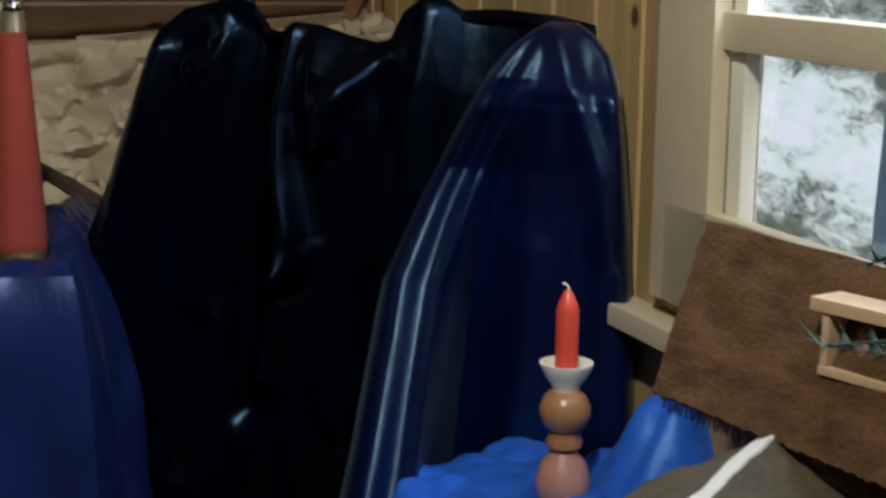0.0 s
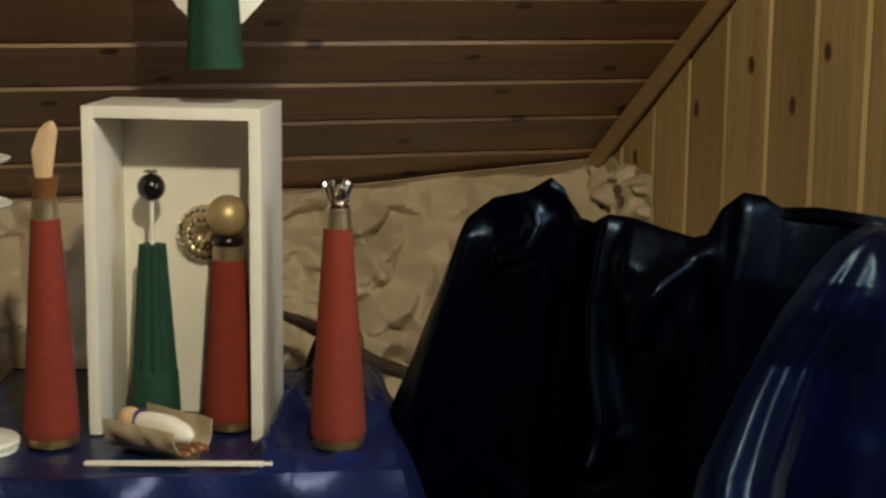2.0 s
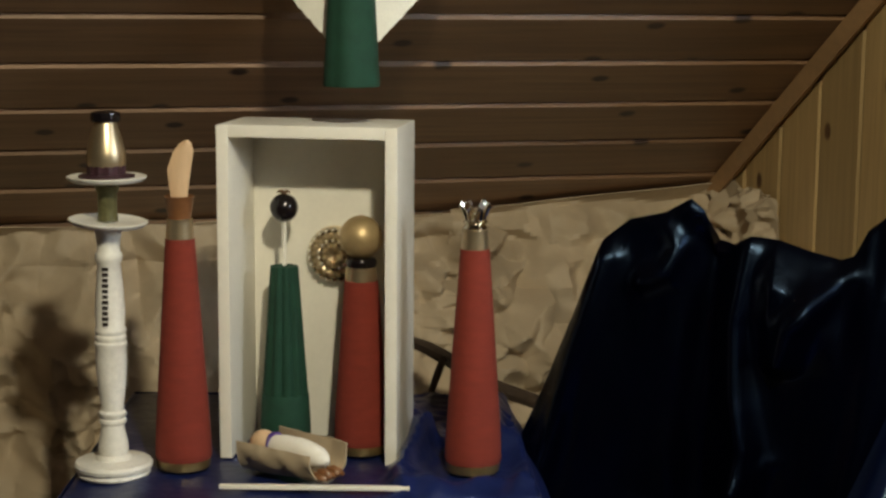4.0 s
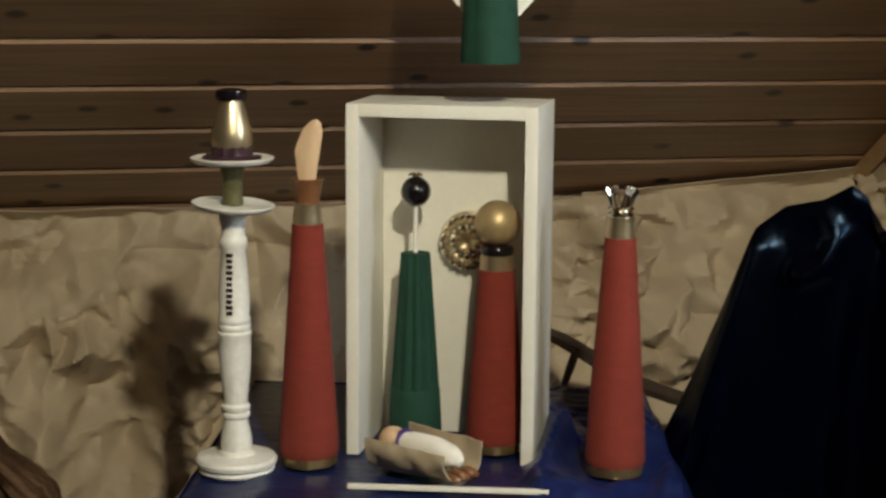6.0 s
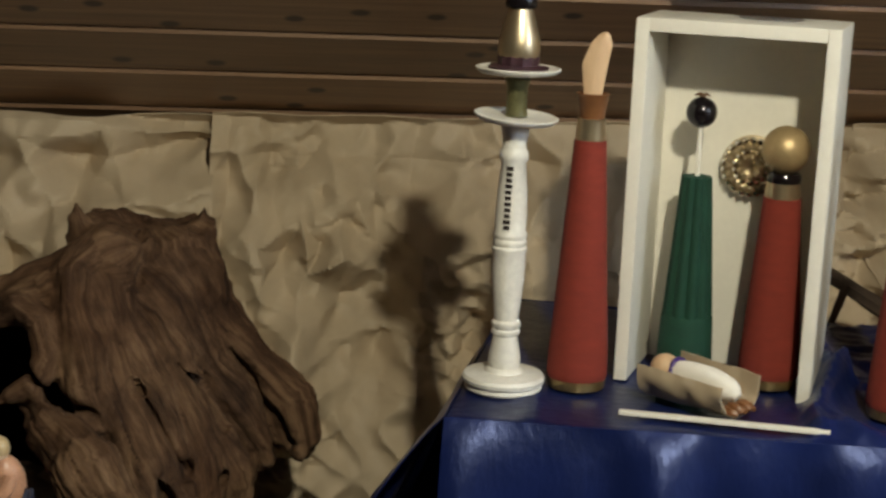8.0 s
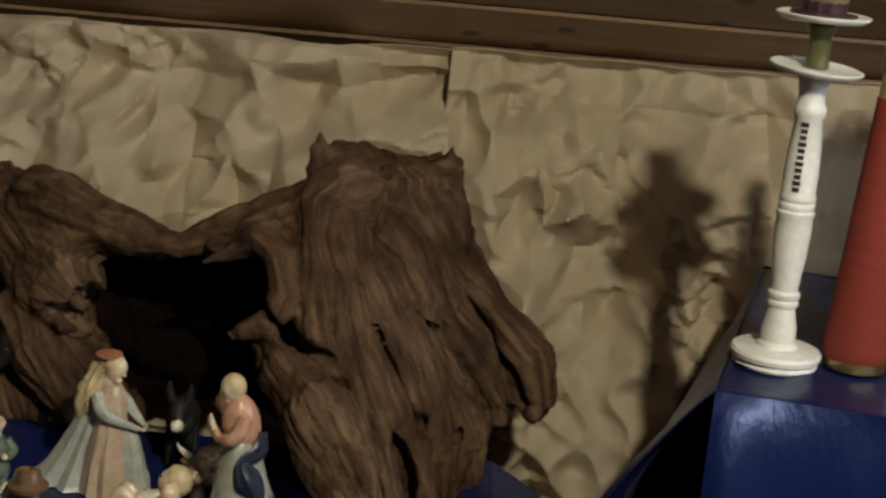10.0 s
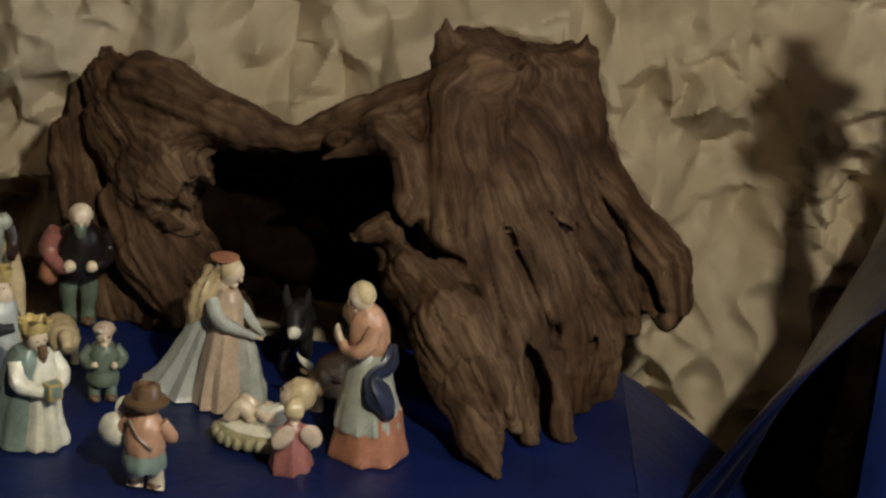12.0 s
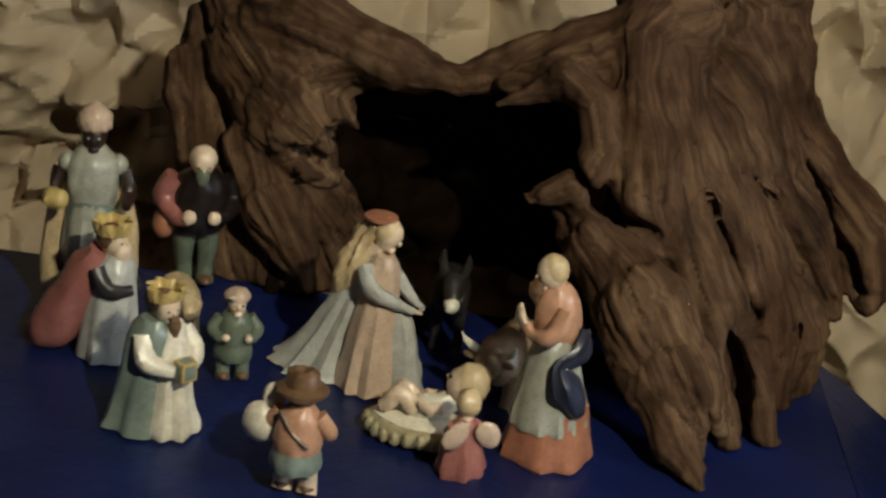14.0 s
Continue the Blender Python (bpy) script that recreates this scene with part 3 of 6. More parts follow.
paper(-0.215, 1.0, 0.02, lambda p: 0.957 + 0.002 * math.sin(p * 31) + 0.02 * max(0, p - 0.7), 3.3, 0.012, 300, 210,
      "crumpled brown kraft paper hung behind the blue table", gathers)
paper(-1.95, -0.195, 0.02, lambda p: 0.950 + 0.003 * math.sin(p * 23 + 1), 11.7, 0.0, 380, 190,
      "crumpled brown kraft paper hung behind the driftwood", tuck)
paper(0.86, 1.34, 0.02, lambda p: 0.970 + 0.10 * max(0, p - 0.9), 21.4, 0.03, 90, 130,
      "crumpled brown kraft paper gathered into the room's corner")



def gable_paper(a, v):
    """The end of the paper, stuffed into the corner and turned onto the gable wall."""
    q = 2.84 - 0.37 * a
    top = min(ceil_z(q) - 0.012, 1.032 - 0.02 * a + 0.012 * noise.noise(Vector((q * 17, 2.0, 0))))
    z = 0.30 + (top - 0.30) * v
    fan = 0.5 + 0.5 * math.sin(math.atan2(1.06 - z, 2.72 - q) * 7 + 2 * noise.noise(Vector((q * 9, z * 9, 1))))
    out = 0.034 + 0.012 * fan + 0.6 * crumple(q * 1.9, z * 1.9, 31.0) + 0.10 * max(0.0, q - 2.74)
    return room(GABLE - max(0.006, out * min(1.0, 0.3 + (1 - a) * 6)), q + 0.012 * noise.noise(Vector((z * 20, q * 5, 3))), z)


bm = bmesh.new()
sheet(bm, gable_paper, 90, 150, 0.0015)
tagged(new("kraft_paper", finish(bm, "kraft_paper", KRAFT, True, 24)), "crumpled end of brown kraft paper turned onto the gable wall", "paper", "paper backdrop")

# ---- the table with its cloth ----
TABLE_Z = 0.72
FL, FR, BL, BR = Vector((-1.115, 1.60, 0)), Vector((-0.569, 1.88, 0)), Vector((-1.346, 2.14, 0)), Vector((-0.795, 2.36, 0))

table = thing("table", (-0.956, 1.99, 0), "small wooden table hidden under a blue satin cloth", "table", rz=25.0)
bm = bmesh.new()
box(bm, (0.50, 0.48, 0.025), (0, 0, TABLE_Z - 0.018), bevel=0.004)
part("tabletop", bm, PALE_WOOD, table)
for sx in (-0.21, 0.21):
    for sy in (-0.20, 0.20):
        bm = bmesh.new()
        box(bm, (0.045, 0.045, TABLE_Z - 0.03), (sx, sy, (TABLE_Z - 0.03) / 2), bevel=0.004)
        part("leg", bm, PALE_WOOD, table)


def over_table(a, b):
    """The tabletop's plane: a, b in 0..1 from the front left corner."""
    return (FL * (1 - a) + FR * a) * (1 - b) + (BL * (1 - a) + BR * a) * b


def cloth_skirt(s, drop_to, flare, seed, amp, freq, corner=None):
    """A hanging side: s runs round the edge, the fold deepens downwards."""
    def fn(a, v):
        base, out = s(a)
        z = TABLE_Z + 0.004 - (TABLE_Z - drop_to) * v
        round_off = 0.02 * (1 - math.exp(-v * 14))
        d = flare(a) * v + amp * v ** 0.45 * (math.sin(a * freq + seed) + 0.6 * math.sin(a * freq * 1.9 + seed * 2)) + round_off
        d += 0.02 * noise.noise(Vector((a * 5, v * 3, seed))) * v + 0.012 * noise.noise(Vector((a * 11, v * 4, seed + 4))) * min(1, v * 6)
        pos = base + out * d
        if corner is not None:
            w = max(0.0, 1 - abs(a - corner) / 0.22) ** 2
            pos = pos * (1 - w) + (base + CORNER_OUT * (0.05 * v + round_off)) * w
        return (pos.x, pos.y, z - 0.004 * (1 - math.exp(-v * 30)))
    return fn


def side(p0, p1, away):
    e = (p1 - p0).normalized()
    out = Vector((e.y, -e.x, 0)) * away

    def s(a):
        return p0 + (p1 - p0) * a, out
    return s


CONE_AT = Vector((-0.689, 1.949))
CORNER_OUT = Vector((0.85, -0.52, 0)) * 1.3
cloth = thing("tablecloth", (0, 0, 0), "royal blue satin cloth draped over the table, gathered in folds", "tablecloth")


def table_top(a, b):
    c = over_table(a, b)
    h = 0.003 + 0.004 * max(0, noise.noise(Vector((a * 5, b * 5, 0.3))))
    h += 0.004 * crease(a, b, [(0.12, 0.30), (0.16, 0.03)], 0.03)
    g = 0.024 * crease(a, b, [(0.78, 0.02), (0.735, 0.22), (0.76, 0.45), (0.72, 0.8)], 0.035)
    g += 0.022 * crease(a, b, [(0.72, 0.0), (0.70, 0.14), (0.78, 0.40)], 0.022)
    g += 0.024 * crease(a, b, [(0.86, 0.02), (0.96, 0.22), (0.93, 0.55), (0.95, 0.85)], 0.03)
    g += 0.016 * crease(a, b, [(0.95, 0.02), (0.985, 0.14), (0.98, 0.4)], 0.016)
    g += 0.020 * crease(a, b, [(0.80, 0.03), (0.90, 0.10), (0.98, 0.05)], 0.03)
    g += 0.010 * min(1.0, max(0.0, a - 0.62) * 6) * (0.5 - abs(noise.noise(Vector((a * 17 + b * 5, b * 14, 2.2)))))
    g += 0.030 * max(0.0, a - 0.66) * abs(noise.noise(Vector((a * 13, b * 11, 6.6))))
    clear = max(0.0, min(1.0, ((Vector((c.x, c.y)) - CONE_AT).length - 0.050) / 0.06))
    h += 1.15 * g * clear * min(1.0, b / 0.07) * (0.8 if b < 0.15 else 1.2 if b > 0.35 else 0.8 + 2.0 * (b - 0.15))
    return (c.x, c.y, TABLE_Z + h * (1 if 0 < a < 1 and 0 < b < 1 else 0.4))


bm = bmesh.new()
sheet(bm, table_top, 110, 90, 0.0015)
part("cloth_top", bm, TABLE_SATIN, cloth)
bm = bmesh.new()
sheet(bm, cloth_skirt(side(FL, FR, 1), 0.03, lambda a: 0.05 + 0.07 * (1 - a), 0.4, 0.020, 17.0, 1.0), 170, 60, 0.0015)
part("front_drop", bm, TABLE_SATIN, cloth)
bm = bmesh.new()
sheet(bm, cloth_skirt(side(BL, FL, 1), 0.03, lambda a: 0.03 + 0.34 * a, 1.4, 0.014, 13.0), 110, 50, 0.0015)
part("side_drop", bm, TABLE_SATIN, cloth)
bm = bmesh.new()
sheet(bm, cloth_skirt(side(FR, BR, 1), 0.03, lambda a: 0.10 * (1 - a) + 0.03, 2.4, 0.020, 15.0, 0.0), 100, 50, 0.0015)
part("side_drop", bm, TABLE_SATIN, cloth)
bm = bmesh.new()
sheet(bm, cloth_skirt(side(BR, BL, 1), 0.03, lambda a: 0.02, 0.9, 0.012, 17.0), 90, 30, 0.0015)
part("back_drop", bm, TABLE_SATIN, cloth)

# ---- white box standing on end ----
BOX_RZ = 14.4
TZ = TABLE_Z + 0.006
wbox = thing("display_box", (-1.0285, 1.862, TZ), "white painted wooden box standing on end", "box", rz=BOX_RZ)
BW, BH, BD, BT = 0.246, 0.459, 0.145, 0.0165
for nm, size, at in (("side_panel", (BT, BD, BH), (BT / 2, BD / 2, BH / 2)), ("side_panel", (BT, BD, BH), (BW - BT / 2, BD / 2, BH / 2)),
                     ("top_panel", (BW - 2 * BT, BD, BT), (BW / 2, BD / 2, BH - BT / 2)), ("back_panel", (BW - 2 * BT, 0.008, BH - BT), (BW / 2, BD - 0.006, (BH - BT) / 2))):
    bm = bmesh.new()
    box(bm, size, at, bevel=0.0015)
    part(nm, bm, WHITE_PAINT, wbox)


def in_box(across, deep, z=0.0):
    m = pose(-1.0285, 1.862, TZ, 0, 0, BOX_RZ)
    return m @ Vector((across, deep, z))


# gilt glass rosette on the back panel
ros = thing("rosette", in_box(0.136, BD - 0.012, 0.268), "gilt glittering glass rosette on the box's back", "ornament", rz=BOX_RZ)
bm = bmesh.new()
lathe(bm, [(0.001, 0.004), (0.006, 0.010), (0.011, 0.012), (0.014, 0.008), (0.022, 0.013), (0.027, 0.009), (0.033, 0.006), (0.034, 0.0)], 36,
      flute=lambda a, z: 1 + 0.05 * math.sin(18 * a))
bmesh.ops.rotate(bm, verts=bm.verts[:], cent=(0, 0, 0), matrix=Matrix.Rotation(radians(90), 3, "X"))
part("disc", bm, SILVER_GOLD, ros)
bm = bmesh.new()
bmesh.ops.create_icosphere(bm, subdivisions=1, radius=0.0046)
bead_mesh = {True: finish(bm, "bead", CHROME, False)}
bm = bmesh.new()
bmesh.ops.create_icosphere(bm, subdivisions=1, radius=0.0044)
bead_mesh[False] = finish(bm, "bead", SILVER_GOLD, False)
for outer, r, cnt in ((True, 0.0295, 22), (False, 0.0235, 18), (True, 0.0175, 14), (False, 0.0115, 9)):
    for i in range(cnt):
        a_ = 2 * math.pi * (i + 0.5 * outer) / cnt
        ob = new("bead", bead_mesh[outer])
        ob.parent = ros
        ob.location = (r * math.cos(a_), -0.011, r * math.sin(a_))
ros.scale = (1.18, 1.18, 1.18)

# ---- cones ----


def cone_body(bm, r0, r1, h, mat=0):
    lathe(bm, [(r0 * 0.97, 0.014), (r0, 0.018), (r0 * 0.985, 0.03)] + [(r0 + (r1 - r0) * k / 14, 0.03 + (h - 0.03) * k / 14) for k in range(1, 15)], 48, mat=mat)


def red_cone(place, label, r0, r1, h, group="red cones"):
    c = thing("bobbin", place, label, "bobbin", group)
    bm = bmesh.new()
    lathe(bm, [(r0 * 0.86, 0), (r0 * 0.93, 0.002), (r0 * 0.96, 0.012), (r0 * 0.93, 0.018)], 40, flute=lambda a, z: 1 + 0.012 * math.sin(7 * a + 3))
    part("foot_ring", bm, BRASS, c, "worn brass foot ring")
    bm = bmesh.new()
    cone_body(bm, r0, r1, h)
    part("body", bm, RED_YARN, c)
    bm = bmesh.new()
    lathe(bm, [(r1 * 0.93, h - 0.002), (r1 * 0.95, h + 0.006), (r1 * 0.86, h + 0.022), (r1 * 0.90, h + 0.026), (r1 * 0.7, h + 0.027)], 32)
    part("neck_ring", bm, SILVER_GOLD, c, "pale brass neck ring")
    return c


c = red_cone((-1.052, 1.806, TZ), "red wool-covered cone with a wooden butter knife stuck in its top", 0.038, 0.0195, 0.312)
bm = bmesh.new()
lathe(bm, [(0.0150, 0.336), (0.0155, 0.342), (0.0200, 0.366), (0.0212, 0.368), (0.019, 0.369), (0.014, 0.362)], 32)
part("cup", bm, COPPER_WOOD, c, "reddish brown turned wooden cup")
bm = bmesh.new()


def knife_outline(v):
    wv = lerp_line(v, [(0, 0.009), (0.25, 0.012), (0.6, 0.0165), (0.85, 0.0140), (0.96, 0.008), (1, 0.003)])
    cx = lerp_line(v, [(0, 0.0), (0.6, 0.001), (1.0, 0.011)])
    return cx - wv, cx + wv * 0.9


sheet(bm, lambda a_, v: ((1 - a_) * knife_outline(v)[0] + a_ * knife_outline(v)[1], -0.003 * math.sin(a_ * math.pi), 0.345 + 0.097 * v), 10, 24, 0.005)
kn = part("butter_knife", bm, PALE_WOOD, c, "pale wooden butter knife")
kn.rotation_euler = (0, 0, radians(25))

c = red_cone((-0.689, 1.949, TZ), "red wool-covered cone topped with a shiny metal crown", 0.0385, 0.0195, 0.302)
bm = bmesh.new()
lathe(bm, [(0.015, 0.326), (0.016, 0.331), (0.012, 0.334), (0.0165, 0.338), (0.013, 0.341)], 28)
part("crown_base", bm, CHROME, c)
for i in range(6):
    a_ = i * math.pi / 3 + 0.3
    bm = bmesh.new()
    dx, dy = math.cos(a_), math.sin(a_)
    tube(bm, [(dx * 0.009, dy * 0.009, 0.338, 0.0045), (dx * 0.012, dy * 0.012, 0.348, 0.0046), (dx * 0.017, dy * 0.017, 0.358, 0.004), (dx * 0.020, dy * 0.020, 0.361, 0.005)], 10, 8)
    part("crown_prong", bm, CHROME, c)

gp = in_box(0.185, 0.066)
c = red_cone((gp.x, gp.y, TZ), "red wool-covered cone with a gold ball for a head", 0.0385, 0.0235, 0.243)
bm = bmesh.new()
lathe(bm, [(0.0205, 0.262), (0.0215, 0.266), (0.0215, 0.270), (0.019, 0.274)], 32)
part("collar", bm, BLACK_GLOSS, c)
bm = bmesh.new()
ball(bm, (0, 0, 0.303), 0.0300, seg=32)
part("head", bm, GOLD_PAINT, c, "matt gold ball")

gp = in_box(0.077, 0.065)
c = thing("bobbin", (gp.x, gp.y, TZ), "green felt cone with a black ball on a white stick", "bobbin")
bm = bmesh.new()
lathe(bm, [(0.036, 0), (0.0365, 0.004), (0.033, 0.078), (0.032, 0.080), (0.028, 0.081)], 40)
part("skirt", bm, GREEN_FELT, c)


def pleats(a_, z):
    return 1 + 0.15 * abs(math.sin(5 * a_)) - 0.10


bm = bmesh.new()
lathe(bm, [(0.0315, 0.07)] + [(0.031 - 0.0125 * k / 8, 0.075 + 0.185 * k / 8) for k in range(9)] + [(0.012, 0.2605)], 90, flute=pleats)
part("pleated_body", bm, GREEN_FELT, c)
bm = bmesh.new()
lathe(bm, [(0.003, 0.255), (0.003, 0.325)], 12)
part("stick", bm, WHITE_PAINT, c)
bm = bmesh.new()
ball(bm, (0, 0, 0.341), 0.0195, seg=28)
part("head", bm, BLACK_GLOSS, c, "glossy black ball")
bm = bmesh.new()
for i in range(5):
    a_ = i * 1.257
    tube(bm, [(0, 0, 0.359, 0.002), (0.005 * math.cos(a_), 0.005 * math.sin(a_), 0.364, 0.002), (0.010 * math.cos(a_), 0.010 * math.sin(a_), 0.362, 0.001)], 6, 6)
part("stalk", bm, BROWN, c)

# ---- white turned candlestick ----
c = thing("candlestick", (-1.120, 1.741, TZ), "tall white turned wooden candlestick with two saucers and gold top", "candlestick")
bm = bmesh.new()
lathe(bm, [(0.0465, 0), (0.0485, 0.003), (0.0465, 0.008), (0.0505, 0.010), (0.0515, 0.015), (0.049, 0.019), (0.024, 0.022), (0.022, 0.026), (0.0185, 0.028)], 56)
part("foot", bm, WORN_WHITE, c)
bm = bmesh.new()
lathe(bm, [(0.0185, 0.026), (0.0200, 0.034), (0.0195, 0.045), (0.0160, 0.060), (0.0150, 0.068), (0.0178, 0.071), (0.0178, 0.075), (0.0158, 0.077),
           (0.0182, 0.080), (0.0182, 0.085), (0.0150, 0.088), (0.0160, 0.10), (0.0195, 0.135), (0.0205, 0.158), (0.0200, 0.172), (0.0215, 0.175), (0.0215, 0.179),
           (0.0192, 0.181), (0.0205, 0.184), (0.0205, 0.188), (0.0188, 0.190), (0.0205, 0.193), (0.0205, 0.197), (0.0188, 0.200), (0.0195, 0.22), (0.0180, 0.25), (0.0148, 0.283),
           (0.0172, 0.287), (0.0178, 0.292), (0.0172, 0.297), (0.0150, 0.300), (0.0145, 0.308), (0.0165, 0.322), (0.0185, 0.330), (0.0185, 0.334)], 40)
part("column", bm, WORN_WHITE, c)
for z0, tilt in ((0.334, 4.0), (0.391, 0.0)):
    bm = bmesh.new()
    lathe(bm, [(0.020, -0.002), (0.045, 0.000), (0.0505, 0.004), (0.0515, 0.0065), (0.049, 0.0075), (0.043, 0.0045), (0.018, 0.0045)], 56)
    s = part("saucer", bm, WORN_WHITE, c)
    s.matrix_basis = pose(0, 0, z0, 0, tilt, 0)
bm = bmesh.new()
lathe(bm, [(0.0135, 0.340), (0.0125, 0.348), (0.0125, 0.374), (0.015, 0.381), (0.016, 0.386), (0.010, 0.391)], 32)
part("stem", bm, GREEN_GLASS, c, "olive bronze stem")
bm = bmesh.new()
lathe(bm, [(0.036, 0.397), (0.0365, 0.399), (0.024, 0.401), (0.0245, 0.412), (0.0215, 0.413)], 36, flute=lambda a_, z: 1 + (0.05 * math.sin(12 * a_) if z > 0.400 else 0))
part("bell_ring", bm, surface("purple_brown", (0.05, 0.022, 0.03), 0.35, 0.5, 60, 200, 0.3), c, "dark purple brown ring")
bm = bmesh.new()
lathe(bm, [(0.0240, 0.411), (0.0255, 0.418), (0.0245, 0.431), (0.0190, 0.452), (0.0150, 0.465), (0.0140, 0.469)], 40)
part("bell", bm, SILVER_GOLD, c, "brushed gold bell")
bm = bmesh.new()
lathe(bm, [(0.014, 0.467), (0.0185, 0.469), (0.0195, 0.474), (0.0185, 0.480), (0.012, 0.482)], 36)
part("knob", bm, BLACK_GLOSS, c, "black knob")
bm = bmesh.new()
for k in range(11):
    zz = 0.206 + k * 0.0072
    r = 0.0197 - 0.0042 * max(0, (zz - 0.22) / 0.063)
    wdt = (0.0075, 0.0085, 0.007)[k % 3]
    ang = radians(-75)
    box(bm, (0.0014, wdt, 0.0048), (r * math.cos(ang), r * math.sin(ang), zz), Matrix.Rotation(ang, 4, "Z"))
part("lettering", bm, INK, c, "upright line of dark print", smooth=False)

# ---- the small bundle, its paper cradle and the white strip ----
cr = thing("paper_cradle", (-0.893, 1.818, TZ + 0.004), "brown kraft paper trough rolled as a cradle", "cradle", rz=-14.0)
bm = bmesh.new()


def trough(a_, v):
    ang = radians(166 + 202 * v)
    r = 0.036 - 0.004 * a_
    lip = 0.004 * noise.noise(Vector((a_ * 6, v * 5, 2.2)))
    return (-0.062 + 0.125 * a_, (r + lip) * math.cos(ang) * 1.15, 0.037 + (r + lip) * math.sin(ang) + 0.006 * (v > 0.9))


sheet(bm, trough, 24, 24, 0.002)
part("trough", bm, KRAFT, cr)
bm = bmesh.new()
for k in range(5):
    tube(bm, [(0.055, -0.018 + k * 0.008, 0.014 + 0.003 * (k % 2), 0.005), (0.066, -0.020 + k * 0.009, 0.013 + 0.004 * (k % 2), 0.006), (0.074, -0.018 + k * 0.008, 0.012, 0.003)], 8, 8, rough=0.2, seed=k)
part("paper_fold", bm, COPPER_WOOD, cr)
bm = bmesh.new()
ball(bm, (-0.052, 0.0, 0.042), 0.0215, 0, seg=24)
tube(bm, [(-0.036, 0, 0.038, 0.013), (-0.025, 0, 0.041, 0.019), (0.02, 0, 0.042, 0.021), (0.055, 0.0, 0.036, 0.017), (0.068, 0, 0.030, 0.006)], 20, 20, mat=1, rough=0.06, seed=4.0)
tube(bm, [(-0.030, -0.019, 0.038, 0.004), (-0.034, -0.006, 0.056, 0.005), (-0.033, 0.012, 0.056, 0.005), (-0.029, 0.019, 0.040, 0.004)], 14, 8, mat=2)
solo("swaddled_doll", bm, [PALE_WOOD, WHITE_CLOTH, PURPLE], pose(-0.895, 1.816, TZ + 0.006, 0, 0, -14) @ Matrix.Diagonal((0.92, 0.80, 0.82, 1)), "small wooden-headed doll swaddled in white cotton", "doll")
bm = bmesh.new()
d = Vector((-0.731, 1.84, 0)) - Vector((-0.959, 1.751, 0))
box(bm, (d.length, 0.010, 0.005), bevel=0.001)
solo("strip", bm, WHITE_PAINT, pose(-0.840, 1.776, TZ + 0.006, 0, 0, math.degrees(math.atan2(d.y, d.x))), "thin white painted wooden strip lying on the cloth", "strip")

# ---- dark twig behind the table ----
bm = bmesh.new()
tube(bm, [(*room(0.62, 2.43, 0.83), 0.005), (*room(0.703, 2.45, 0.795), 0.009), (*room(0.76, 2.44, 0.765), 0.012), (*room(0.84, 2.41, 0.72), 0.011), (*room(0.93, 2.40, 0.69), 0.009), (*room(1.0, 2.40, 0.69), 0.005)], 40, 12, rough=0.3, seed=8.1)
tube(bm, [(*room(0.75, 2.44, 0.77), 0.008), (*room(0.72, 2.40, 0.73), 0.006), (*room(0.70, 2.38, 0.70), 0.003)], 14, 8, rough=0.3, seed=2.1)
tube(bm, [(*room(0.98, 2.40, 0.69), 0.006), (*room(1.02, 2.42, 0.4), 0.010), (*room(1.03, 2.42, 0.0), 0.012)], 20, 8, rough=0.2, seed=5.1)
solo("branch", bm, surface("dry_bark", (0.045, 0.027, 0.016), 0.85, 0.4, 30, 160, 0.5), Matrix.Identity(4), "dark crooked dry branch behind the table", "branch")

# ---- green hanging angel under the ceiling ----
an = thing("hanging_ornament", (-0.857, 1.924, 1.238), "green felt tube with white felt wings hanging under the ceiling", "ornament", rz=18.0)
bm = bmesh.new()
lathe(bm, [(0.036, 0.0), (0.0365, 0.003)] + [(0.036 - 0.014 * k / 8, 0.005 + 0.27 * k / 8) for k in range(1, 9)], 80, flute=lambda a_, z: 1 + 0.06 * abs(math.sin(3 * a_)), cap=True)
part("body", bm, GREEN_FELT, an)
bm = bmesh.new()
ball(bm, (0, 0, 0.30), 0.026)
part("head", bm, PALE_WOOD, an)
bm = bmesh.new()
lathe(bm, [(0.0012, 0.32), (0.0012, 0.66)], 8)
part("thread", bm, WHITE_CLOTH, an)
for sx in (-1, 1):
    bm = bmesh.new()

    def wing(a_, v, sx=sx):
        x = 0.012 + 0.12 * a_
        low = lerp_line(a_, [(0, 0.052), (0.18, 0.058), (0.5, 0.100), (1, 0.165)]) + 0.004 * noise.noise(Vector((a_ * 22, sx, 0)))
        high = lerp_line(a_, [(0, 0.25), (0.6, 0.27), (1, 0.23)])
        return (sx * x, 0.026 + 0.03 * a_ * a_, low + (high - low) * v)
    sheet(bm, wing, 40, 16, 0.004)
    part("wing", bm, FELT_WHITE, an, "ragged white felt wing")

# ---- dark drapes over the seats ----
TOPLINE = [(-0.86, 0.42), (-0.76, 0.60), (-0.69, 0.71), (-0.645, 0.81), (-0.60, 0.92), (-0.565, 1.02), (-0.53, 1.05), (-0.48, 1.062), (-0.445, 1.083), (-0.425, 1.068), (-0.408, 1.026),
           (-0.385, 1.024), (-0.358, 1.038), (-0.32, 1.034), (-0.28, 1.022), (-0.24, 1.014), (-0.222, 1.02), (-0.205, 1.055), (-0.178, 1.078), (-0.15, 1.074), (-0.13, 1.06), (-0.08, 1.062), (0.0, 1.056), (0.05, 1.045)]


